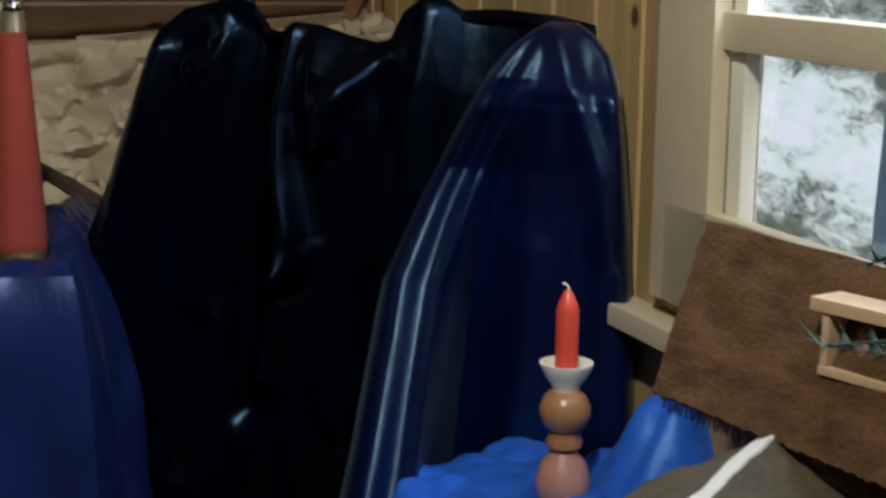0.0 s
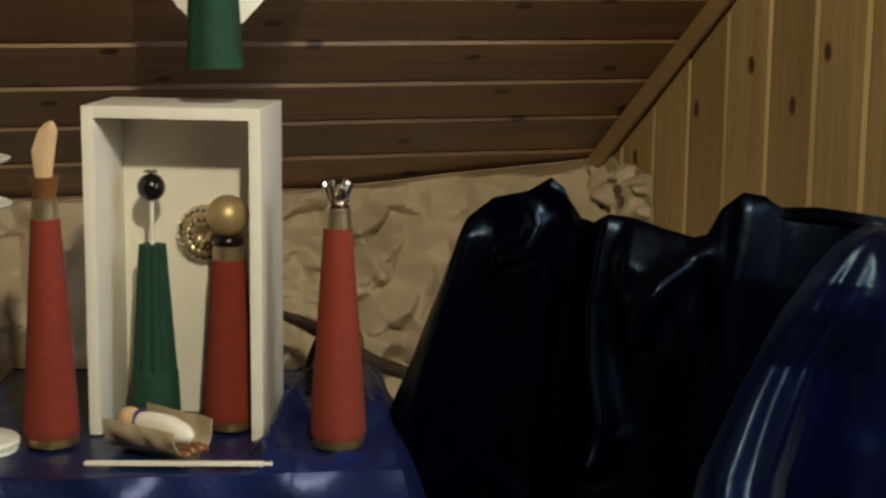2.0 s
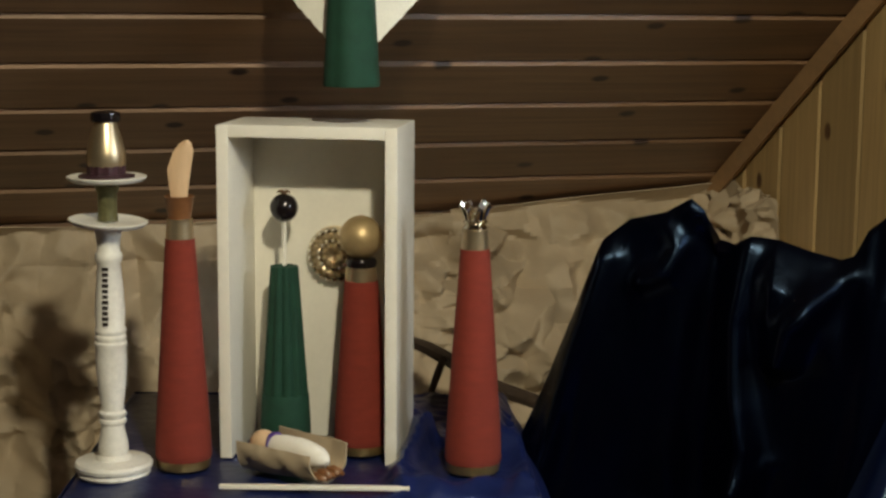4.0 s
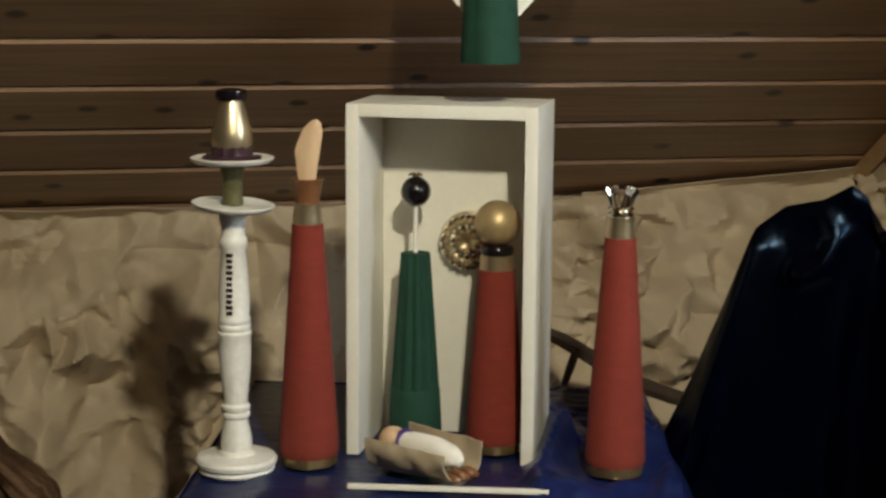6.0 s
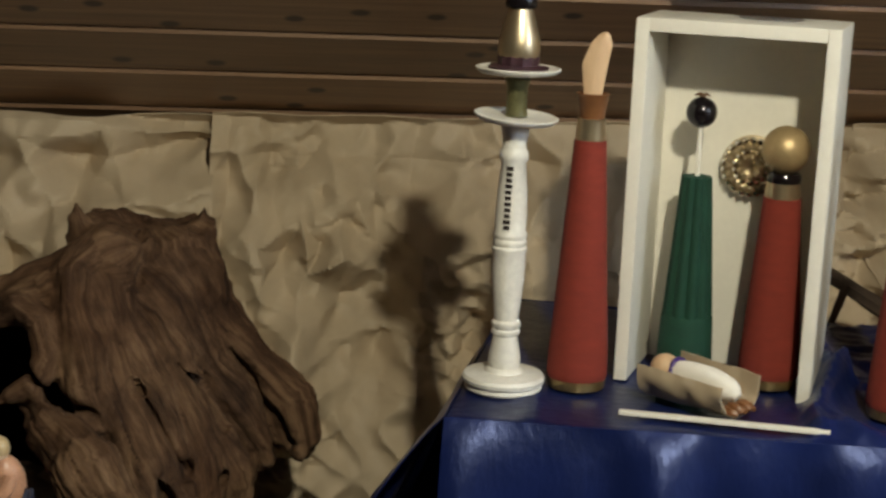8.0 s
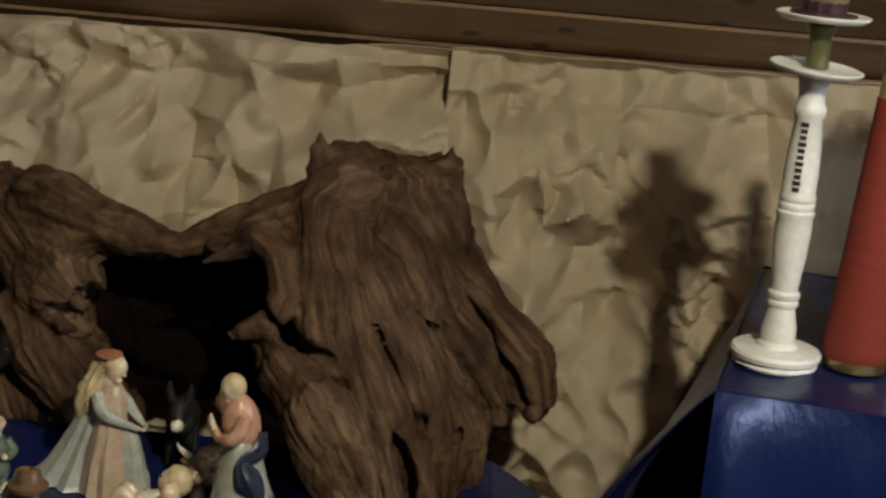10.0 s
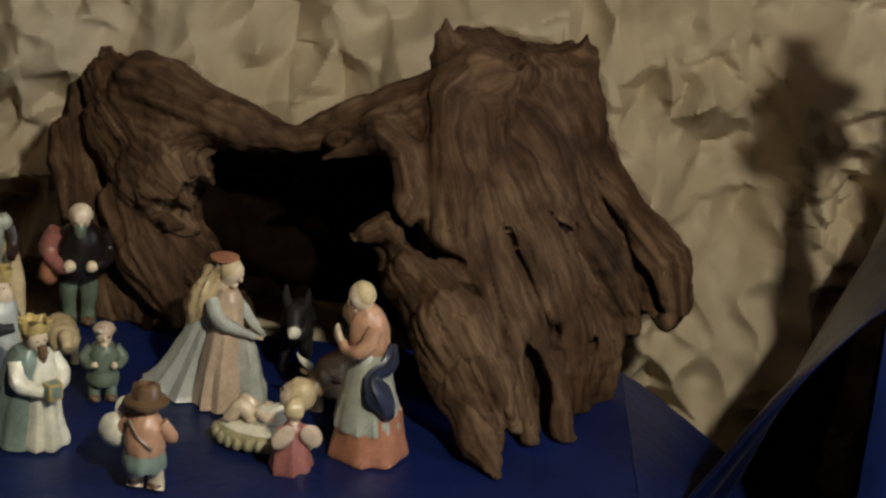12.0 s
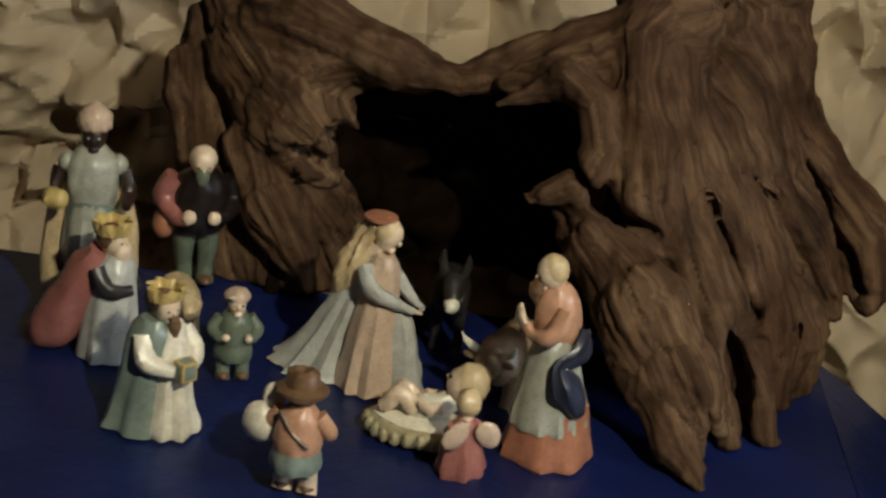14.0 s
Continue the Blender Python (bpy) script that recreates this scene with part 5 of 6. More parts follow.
def grown_skin(verts, quads):
    """Long fibres raised along each limb, and uvs that run along them."""
    tri = verts[quads]
    nf = np.cross(tri[:, 2] - tri[:, 0], tri[:, 3] - tri[:, 1])
    nv = np.zeros_like(verts)
    for k in range(4):
        np.add.at(nv, quads[:, k], nf)
    nv /= np.maximum(np.linalg.norm(nv, axis=1), 1e-12)[:, None]
    x, y, z = (verts[:, i].astype(np.float32) for i in range(3))
    dists, us, vs, lift, weight = [], [], [], 0.0, 0.0
    for n, (flat, places) in enumerate(ROOT_LIMBS):
        pts = [(a, b, h - LZ, r) for a, b, h, r in places]
        d, s, o1, o2 = along_limb(pts, x, y, z, flat)
        w = np.exp(-np.clip(d, -0.02, 0.2) / 0.006)
        thin = min(1.0, pts[len(pts) // 2][3] / 0.035)
        wav = 0.25 * noise3(o1 * 12, o2 * 12, s * 14, n + 40)
        g = 0.0050 * noise3(o1 * 62 + wav, o2 * 62 + wav, s * 7, n) - 0.0052 * np.abs(noise3(o1 * 120 + wav * 2, o2 * 120, s * 9, n + 20)) + 0.0014 * noise3(o1 * 290, o2 * 290, s * 26, n + 60)
        lift, weight = lift + w * g * thin, weight + w
        dists.append(d)
        us.append(np.arctan2(o1, o2) / (2 * math.pi) * (pts[len(pts) // 2][3] / 0.05) + n * 1.37)
        vs.append(s * 3.2 + n * 0.71)
    lift = lift / weight + 0.0016 * noise3(x * 120, y * 120, z * 120, 90) + 0.0065 * noise3(x * 19, y * 19, z * 15, 91) + 0.0035 * noise3(x * 45, y * 45, z * 34, 92)
    grown = verts + nv * np.where(z > 0.004, lift, 0.0)[:, None]
    owner = np.argmin(np.stack([sum(dd[quads[:, k]] for k in range(4)) for dd in dists]), axis=0)
    ua, va = np.stack(us), np.stack(vs)
    uv = np.stack([ua[owner[:, None], quads], va[owner[:, None], quads]], 2)
    spread = uv[:, :, 0].max(1) - uv[:, :, 0].min(1)
    uv[spread > 0.3, :, 0] = uv[spread > 0.3, :1, 0]
    return grown, uv


verts, quads = carve_stump(0.0032)
verts, uv = grown_skin(verts, quads)
me = bpy.data.meshes.new("body")
me.from_pydata(verts.tolist(), [], quads.tolist())
me.uv_layers.new(name="fibre").data.foreach_set("uv", uv.astype(np.float32).ravel())
me.polygons.foreach_set("use_smooth", [True] * len(me.polygons))
me.materials.append(DRIFT)
me.update()
new("body", me).parent = stump
# hollow: back and added roof, its shade put into their near-black colour
bm = bmesh.new()


def hollow(a, v):
    ang = math.pi * (0.02 + 0.96 * a)
    x = -0.20 - 0.18 * math.cos(ang)
    y = -0.06 - 0.17 * math.sin(ang) * (1 - 0.35 * v)
    z = 0.235 * v
    w = noise.noise(Vector((x * 14, z * 14, 3.3))) * 0.034 + noise.noise(Vector((x * 40, z * 34, 1.3))) * 0.016
    return (x, y + w, z + 0.0)


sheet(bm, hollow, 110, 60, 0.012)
part("hollow_back", bm, CAVE, stump, "near-black back of the hollow, its shade put into the colour")
bm = bmesh.new()


def roof(a, v):
    x = -0.40 + 0.42 * a
    y = -0.23 + 0.12 * v + 0.02 * noise.noise(Vector((x * 16, 2, 0)))
    z = 0.222 + 0.015 * math.sin(a * 6) - 0.02 * v + 0.012 * noise.noise(Vector((x * 20, y * 20, 5)))
    return (x, y, z)


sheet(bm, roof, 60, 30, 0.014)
part("hollow_roof", bm, CAVE, stump, "near-black roof added over the hollow, its shade put into the colour")

# ---- glazed figurines: each one plain mesh ----


def robe(bm, prof, mat, at=(0, 0, 0), lean=(0.0, 0.0), folds=0.06, n=9, squash=1.0, seed=0.0, seg=40):
    """A skirt or body: (radius, height) profile, leaning with height, with folds that fade upwards."""
    rings = []
    hmax = prof[-1][1]
    fine = smooth_path([(r, z) for r, z in prof], len(prof) * 4)
    for r, z in fine:
        f = folds * max(0.0, 1 - z / hmax)
        ring = []
        for i in range(seg):
            a_ = 2 * math.pi * i / seg
            k = r * (1 + f * math.sin(n * a_ + seed) + f * 0.5 * math.sin((n + 4) * a_ + 2 * seed))
            ring.append(bm.verts.new((at[0] + lean[0] * z + k * math.cos(a_), at[1] + lean[1] * z + k * math.sin(a_) * squash, at[2] + z)))
        rings.append(ring)
    for r0, r1 in zip(rings, rings[1:]):
        for i in range(seg):
            bm.faces.new((r0[i], r0[(i + 1) % seg], r1[(i + 1) % seg], r1[i])).material_index = mat
    bm.faces.new(rings[0][::-1]).material_index = mat
    bm.faces.new(rings[-1]).material_index = mat


def figurine(name, bm, mats, x, y, rz, label, category="figurine", s=1.0, group="crib figurines"):
    bm.normal_update()
    moves = []
    for v in bm.verts:
        c = v.co
        d = 0.0026 * noise.noise(Vector((c.x * 95, c.y * 95, c.z * 22 + rz))) + 0.0011 * noise.noise(c * 230)
        moves.append((v, v.normal * d * min(1.0, 0.35 + c.z * 6) * (0.45 if c.z > 0.15 else 1.0)))
    for v, d in moves:
        v.co += d
        v.co.z = max(v.co.z, 0.0)
    m = pose(x, y, LOW_Z + 0.006, 0, 0, rz) @ Matrix.Diagonal((s, s, s, 1))
    return solo(name, bm, mats, m, label, category, group)


def head(bm, at, r, skin, hair, eye, nod=0.0, back=0.42):
    """A small glazed head looking along local +x: face, hair, nose, eyes and neck."""
    turn = Matrix.Rotation(nod, 4, "Y")
    c = Vector(at)

    def put(x, y, z):
        return tuple(c + turn @ Vector((x, y, z)) * r)
    ball(bm, put(0, 0, 0), r, skin, (0.92, 0.84, 1.12), turn, 18)
    ball(bm, put(-0.24, 0, back * 0.5), r * 0.98, hair, (0.92, 0.96, 1.06), turn, 18)
    ball(bm, put(0.94, 0, -0.10), r * 0.16, skin, (1, 0.8, 1.5), turn, 8)
    ball(bm, put(0.68, 0, -0.75), r * 0.34, skin, (1, 1.2, 0.8), turn, 8)
    for sy in (-1, 1):
        ball(bm, put(0.80, sy * 0.33, 0.08), r * 0.11, eye, (0.5, 1.3, 0.8), turn, 8)
    tube(bm, [put(-0.15, 0, -0.7) + (r * 0.48,), put(-0.25, 0, -1.7) + (r * 0.55,)], 4, 10, skin)


# kneeling in a grey-blue cloak with a red halo rim; faces local +x
bm = bmesh.new()
robe(bm, [(0.031, 0), (0.029, 0.03), (0.024, 0.07), (0.018, 0.10), (0.015, 0.125), (0.009, 0.138)], 1, (0.014, -0.010, 0), (0.02, 0.05), 0.09, 9)
robe(bm, [(0.054, 0), (0.046, 0.010), (0.033, 0.04), (0.023, 0.08), (0.018, 0.112), (0.011, 0.138)], 0, (-0.040, 0.002, 0), (0.30, 0), 0.14, 9, 0.66, 1.0)
tube(bm, [(-0.004, 0.020, 0.124, 0.008), (0.014, 0.026, 0.108, 0.009), (0.040, 0.014, 0.094, 0.006), (0.056, 0.004, 0.088, 0.003)], 12, 10, 0, 0.1, 1.0)
tube(bm, [(0.000, -0.018, 0.126, 0.008), (0.016, -0.026, 0.108, 0.0095), (0.040, -0.018, 0.096, 0.006), (0.052, -0.010, 0.090, 0.004)], 12, 10, 0, 0.1, 2.0)
tube(bm, [(0.052, -0.010, 0.090, 0.0035), (0.060, -0.004, 0.087, 0.0015)], 6, 8, 2)
tube(bm, [(0.034, -0.006, 0.092, 0.008), (0.042, -0.006, 0.065, 0.013), (0.048, -0.006, 0.03, 0.016), (0.052, -0.006, 0.0, 0.019)], 14, 20, 0, 0.22, 2.0)
head(bm, (0.016, 0, 0.157), 0.0140, 2, 3, 5, 0.45)
tube(bm, [(0.004, 0, 0.166, 0.010), (-0.008, 0, 0.152, 0.012), (-0.014, -0.004, 0.132, 0.013), (-0.022, -0.006, 0.108, 0.012), (-0.030, -0.006, 0.090, 0.004)], 26, 26, 3, 0.45, 5.0)
lathe(bm, [(0.0135, 0.172), (0.0165, 0.1725), (0.0165, 0.175), (0.0135, 0.1755)], 28, (0.006, 0, 0), 4)
figurine("kneeling_figurine", bm, [GREYBLUE, ROSE, SKIN, BLONDE, ORANGE, INKY], -1.754, 1.300, 22, "glazed figurine kneeling in a grey-blue cloak with a red halo", s=0.97)

# bowed standing figure: orange hem, grey-green coat, blue shawl
bm = bmesh.new()
robe(bm, [(0.041, 0), (0.042, 0.006), (0.038, 0.03), (0.034, 0.055)], 1, (0, 0, 0), (0, 0), 0.07, 7)
robe(bm, [(0.0375, 0.036), (0.0365, 0.046), (0.029, 0.08), (0.022, 0.112), (0.017, 0.124)], 0, (0, 0, 0), (0.05, 0), 0.05, 13)
robe(bm, [(0.016, 0.105), (0.021, 0.13), (0.022, 0.150), (0.017, 0.166), (0.008, 0.176)], 2, (-0.004, 0, 0), (0.08, 0), 0.03, 6, 0.85)
tube(bm, [(0.0, -0.020, 0.156, 0.009), (-0.004, -0.030, 0.132, 0.010), (0.010, -0.028, 0.112, 0.009), (0.030, -0.016, 0.120, 0.006), (0.036, -0.006, 0.126, 0.0045)], 16, 14, 2, 0.1, 1.0)
tube(bm, [(0.006, 0.020, 0.156, 0.009), (0.018, 0.027, 0.135, 0.009), (0.032, 0.016, 0.130, 0.006), (0.038, 0.008, 0.138, 0.0045)], 16, 14, 2, 0.1, 2.0)
for sy in (-1, 1):
    tube(bm, [(0.036, sy * 0.005, 0.130, 0.005), (0.042, sy * 0.004, 0.143, 0.0045), (0.043, sy * 0.003, 0.153, 0.0015)], 8, 8, 4)
tube(bm, [(-0.018, 0.010, 0.134, 0.006), (-0.012, 0.026, 0.118, 0.009), (0.006, 0.031, 0.106, 0.008), (0.000, 0.036, 0.090, 0.013), (-0.010, 0.035, 0.068, 0.010), (-0.014, 0.034, 0.056, 0.003)], 20, 20, 3, 0.35, 3.0)
head(bm, (0.020, 0, 0.186), 0.0145, 4, 5, 6, 0.35, 0.3)
tube(bm, [(0.030, 0, 0.177, 0.006), (0.032, 0, 0.166, 0.007), (0.030, 0, 0.154, 0.002)], 10, 14, 7, 0.3, 1.0)
figurine("standing_figurine", bm, [PALETEAL, ORANGE, SALMON, NAVY, SKIN, BLONDE, INKY, BROWN], -1.546, 1.332, 232, "glazed figurine of a bowed man in an orange and grey-green robe", s=0.96)

# the infant on its straw bed
bm = bmesh.new()
robe(bm, [(0.046, 0), (0.052, 0.004), (0.054, 0.011), (0.049, 0.017), (0.042, 0.018)], 0, (0, 0, 0), (0, 0), 0.04, 14, 0.58, seg=80)
for i in range(26):
    a_ = i * 2 * math.pi / 26
    ball(bm, (0.052 * math.cos(a_), 0.030 * math.sin(a_), 0.008 + 0.002 * math.sin(i * 5.1)), 0.0055, 0, (1, 1, 1.4), seg=8)
ball(bm, (0, 0, 0.018), 0.043, 1, (1.1, 0.58, 0.13))
tube(bm, [(-0.012, 0, 0.027, 0.009), (0.0, 0, 0.030, 0.013), (0.016, 0, 0.036, 0.0125), (0.028, 0.004, 0.046, 0.008)], 16, 18, 1, 0.2, 2.0)
ball(bm, (0.034, 0.006, 0.058), 0.0190, 2, (0.95, 0.9, 1.0), seg=20)
ball(bm, (0.0375, 0.006, 0.0605), 0.0188, 3, (0.95, 0.93, 1.0), seg=20)
ball(bm, (0.0175, 0.006, 0.0625), 0.0030, 2, seg=8)
for sy in (-1, 1):
    ball(bm, (0.0205, 0.006 + sy * 0.0075, 0.0665), 0.0020, 4, seg=8)
for sy in (-1, 1):
    tube(bm, [(-0.008, sy * 0.006, 0.028, 0.008), (-0.022, sy * 0.007, 0.042, 0.0085), (-0.032, sy * 0.007, 0.031, 0.007), (-0.040, sy * 0.008, 0.026, 0.005)], 12, 10, 2)
    tube(bm, [(0.018, sy * 0.011, 0.038, 0.006), (0.006, sy * 0.015, 0.037, 0.005), (-0.003, sy * 0.011, 0.040, 0.004)], 8, 8, 2)
figurine("infant_figurine", bm, [STRAW, IVORY, SKIN, BLONDE, INKY], -1.635, 1.262, 28, "glazed figurine of an infant lying on a straw bed")


def child(hat, shirt, legs, brim, sack, pose_leg):
    bm = bmesh.new()
    for sy in (-1, 1):
        tube(bm, [(0.004, sy * 0.011, 0.0, 0.009), (0.006, sy * 0.011, 0.008, 0.008), (0, sy * 0.011, 0.030, 0.008), (0, sy * 0.009, 0.045, 0.009)], 10, 12, 3 if pose_leg else 1)
        ball(bm, (0.007, sy * 0.011, 0.006), 0.0085, 4, (1.4, 0.9, 0.75), seg=12)
    robe(bm, [(0.021, 0.026), (0.022, 0.034), (0.018, 0.050)], 1, (0, 0, 0), (0, 0), 0.06, 8)
    robe(bm, [(0.020, 0.044), (0.021, 0.055), (0.018, 0.072), (0.012, 0.082), (0.007, 0.086)], 0, (0, 0, 0), (0, 0), 0.03, 6)
    for sy in (-1, 1):
        tube(bm, [(0, sy * 0.016, 0.076, 0.007), (0.003, sy * 0.025, 0.062, 0.0075), (0.016, sy * 0.020, 0.056, 0.006), (0.022, sy * 0.014, 0.058, 0.004)], 12, 10, 0)
        ball(bm, (0.023, sy * 0.013, 0.058), 0.005, 3, seg=10)
    head(bm, (0.003, 0, 0.093), 0.0135, 3, 4, 6)
    if brim:
        lathe(bm, [(0.013, 0.0965), (0.021, 0.095), (0.0215, 0.099), (0.0145, 0.102), (0.0125, 0.113), (0.008, 0.116), (0.003, 0.112)], 28, (0, 0, 0), 2)
    else:
        ball(bm, (0, 0, 0.100), 0.0145, 2, (1.05, 1.05, 0.75))
        tube(bm, [(0.012, -0.004, 0.102, 0.003), (0.024, -0.012, 0.108, 0.002), (0.030, -0.014, 0.113, 0.001)], 8, 6, 5)
    if sack:
        ball(bm, (0.006, 0.034, 0.058), 0.0165, 5, (0.8, 0.95, 1.1))
        ball(bm, (0.012, 0.026, 0.080), 0.011, 5, (0.9, 0.9, 1.2), seg=14)
        tube(bm, [(-0.019, -0.014, 0.055, 0.0022), (-0.020, 0.0, 0.066, 0.0022), (-0.012, 0.013, 0.080, 0.0022)], 10, 6, 4)
    return bm


figurine("child_figurine", child(0, 0, 0, True, True, True), [SALMON, TEAL, BROWN, SKIN, BROWN, IVORY, INKY], -1.632, 1.098, 120, "glazed figurine of a boy in an orange jacket and brown hat")
figurine("child_figurine", child(0, 0, 0, False, False, False), [OLIVE, OLIVE, ROSE, SKIN, BROWN, IVORY, INKY], -1.826, 1.200, -35, "glazed figurine of a boy in green with a flute", s=0.83)

# little angel
bm = bmesh.new()
robe(bm, [(0.020, 0), (0.021, 0.008), (0.017, 0.03), (0.013, 0.045), (0.007, 0.054)], 0, (0, 0, 0), (0.1, 0), 0.10, 7)
head(bm, (0.006, 0, 0.066), 0.0125, 1, 2, 4)
for sy in (-1, 1):
    tube(bm, [(0.004, sy * 0.011, 0.046, 0.005), (0.014, sy * 0.010, 0.034, 0.005), (0.020, sy * 0.002, 0.038, 0.003)], 8, 8, 0)
    ball(bm, (-0.014, sy * 0.015, 0.045), 0.012, 3, (0.3, 0.9, 1.2), Matrix.Rotation(sy * 0.6, 4, "X"), 12)
figurine("angel_figurine", bm, [WINE, SKIN, BLONDE, ROSE, INKY], -1.568, 1.240, 150, "small glazed angel figurine in a rose dress")

# kneeling king in a teal cloak with a gilt crown
bm = bmesh.new()
robe(bm, [(0.026, 0), (0.027, 0.008), (0.022, 0.03), (0.019, 0.06), (0.017, 0.09), (0.010, 0.108)], 1, (0.012, 0.004, 0), (-0.05, 0), 0.10, 7, 1.0, 2.0)
robe(bm, [(0.040, 0), (0.034, 0.02), (0.028, 0.06), (0.024, 0.095), (0.014, 0.112)], 0, (-0.016, -0.006, 0), (0.10, 0), 0.09, 6, 0.95)
for sy in (-1, 1):
    tube(bm, [(0.0, sy * 0.022, 0.098, 0.009), (0.014, sy * 0.026, 0.078, 0.010), (0.034, sy * 0.008, 0.072, 0.006)], 10, 10, 1)
box(bm, (0.016, 0.018, 0.020), (0.038, 0.0, 0.074), bevel=0.003, mat=3)
head(bm, (0.003, 0, 0.124), 0.0140, 2, 5, 6, 0.15)
tube(bm, [(0.014, 0, 0.118, 0.005), (0.017, 0, 0.108, 0.006), (0.017, 0, 0.096, 0.0015)], 10, 12, 5, 0.3, 1.0)
lathe(bm, [(0.0135, 0.131), (0.0150, 0.131), (0.0165, 0.136), (0.0170, 0.144), (0.0155, 0.144), (0.012, 0.134)], 40, (0, 0, 0), 3, flute=lambda a_, z: 1 + (0.20 * math.sin(7 * a_) if z > 0.14 else 0.03 * math.sin(14 * a_)))
figurine("king_figurine", bm, [TEAL, IVORY, SKIN, GILT, GILT, BROWN, INKY], -1.790, 1.082, -5, "glazed kneeling king figurine in a teal cloak and gilt crown", s=0.94)

# kneeling king with a long wine-red train
bm = bmesh.new()
robe(bm, [(0.028, 0), (0.027, 0.02), (0.024, 0.06), (0.020, 0.09), (0.010, 0.105)], 1, (0.008, 0, 0), (0.05, 0), 0.08, 7)
tube(bm, [(-0.072, -0.004, 0.006, 0.010), (-0.052, -0.003, 0.014, 0.024), (-0.030, 0, 0.045, 0.027), (-0.012, 0, 0.080, 0.023), (0.0, 0, 0.105, 0.013)], 22, 26, 0, 0.10, 3.0, 1.1)
for sy in (-1, 1):
    tube(bm, [(0.004, sy * 0.020, 0.095, 0.008), (0.018, sy * 0.022, 0.076, 0.008), (0.034, sy * 0.006, 0.074, 0.006)], 10, 10, 2)
head(bm, (0.010, 0, 0.117), 0.0140, 3, 5, 6)
ball(bm, (0.018, 0, 0.106), 0.011, 3, (0.8, 0.9, 1.2))
lathe(bm, [(0.0135, 0.124), (0.0150, 0.124), (0.0165, 0.130), (0.0170, 0.138), (0.0155, 0.138), (0.012, 0.127)], 40, (0.008, 0, 0), 4, flute=lambda a_, z: 1 + (0.20 * math.sin(7 * a_) if z > 0.134 else 0.03 * math.sin(14 * a_)))
figurine("king_figurine", bm, [WINE, GREYBLUE, GREYFUR, SKIN, GILT, BROWN, INKY], -1.938, 1.130, 25, "glazed kneeling king figurine with a wine-red train and crown")

# standing king with a rosy turban
bm = bmesh.new()
robe(bm, [(0.024, 0), (0.025, 0.01), (0.023, 0.05), (0.024, 0.09), (0.022, 0.12)], 1, (0, 0, 0), (0, 0), 0.05, 8)
robe(bm, [(0.026, 0.05), (0.027, 0.058), (0.023, 0.10), (0.020, 0.118)], 0, (0.002, 0, 0), (0, 0), 0.10, 12)
robe(bm, [(0.020, 0.112), (0.023, 0.135), (0.022, 0.158), (0.012, 0.172), (0.007, 0.178)], 2, (0, 0, 0), (0, 0), 0.02, 6, 1.15)
tube(bm, [(-0.012, -0.034, 0.0, 0.012), (-0.014, -0.036, 0.05, 0.014), (-0.012, -0.030, 0.11, 0.012), (-0.008, -0.020, 0.155, 0.008)], 16, 14, 3, 0.1, 1.0)
tube(bm, [(-0.012, 0.034, 0.0, 0.012), (-0.014, 0.036, 0.05, 0.014), (-0.012, 0.030, 0.11, 0.012), (-0.008, 0.020, 0.155, 0.008)], 16, 14, 3, 0.1, 2.0)
for sy in (-1, 1):
    ball(bm, (0, sy * 0.025, 0.155), 0.0105, 2, (1, 0.9, 1.1), seg=14)
    tube(bm, [(0, sy * 0.030, 0.150, 0.008), (0.006, sy * 0.036, 0.128, 0.007), (0.024, sy * 0.034, 0.120, 0.005)], 10, 10, 4)
ball(bm, (0.030, -0.034, 0.128), 0.013, 5, (1, 1, 0.8), seg=16)
head(bm, (0.003, 0, 0.184), 0.0140, 4, 4, 2)
lathe(bm, [(0.013, 0.190), (0.0165, 0.193), (0.0175, 0.199), (0.0165, 0.206), (0.012, 0.212), (0.006, 0.216), (0.001, 0.219)], 36, (0, 0, 0), 6, flute=lambda a_, z: 1 + 0.07 * math.sin(9 * a_ + z * 300))
figurine("king_figurine", bm, [PALETEAL, TEAL, PALETEAL, BLONDE, DARKSKIN, GILT, ROSE], -2.026, 1.182, -40, "glazed standing king figurine in a rosy turban and yellow cape")

# bald shepherd in dark coat and wine jacket
bm = bmesh.new()
for sy in (-1, 1):
    tube(bm, [(0.004, sy * 0.011, 0.0, 0.010), (0.0, sy * 0.011, 0.02, 0.009), (0.004, sy * 0.012, 0.045, 0.011), (0, sy * 0.010, 0.075, 0.014)], 12, 14, 1, 0.1, sy)
    ball(bm, (0.008, sy * 0.011, 0.006), 0.009, 4, (1.5, 0.9, 0.7), seg=12)
robe(bm, [(0.024, 0.066), (0.027, 0.08), (0.026, 0.105), (0.020, 0.125), (0.010, 0.134)], 0, (0, 0, 0), (0.10, 0), 0.04, 7, 1.1)
tube(bm, [(0.010, -0.026, 0.122, 0.012), (0.010, -0.036, 0.10, 0.013), (0.028, -0.026, 0.085, 0.009), (0.040, -0.012, 0.085, 0.006)], 14, 12, 2, 0.1, 1.0)
tube(bm, [(0.010, 0.026, 0.122, 0.012), (0.008, 0.036, 0.10, 0.013), (0.028, 0.028, 0.090, 0.009), (0.042, 0.016, 0.092, 0.006)], 14, 12, 0, 0.1, 2.0)
for sy in (-1, 1):
    ball(bm, (0.042, sy * 0.013, 0.088), 0.008, 3, seg=12)
ball(bm, (0.012, -0.036, 0.070), 0.015, 5, (0.9, 0.8, 1.1), seg=16)
head(bm, (0.022, 0, 0.143), 0.0150, 3, 3, 4, 0.3, 0.2)
ball(bm, (0.032, 0, 0.131), 0.008, 1, (0.9, 0.9, 1.2), seg=12)
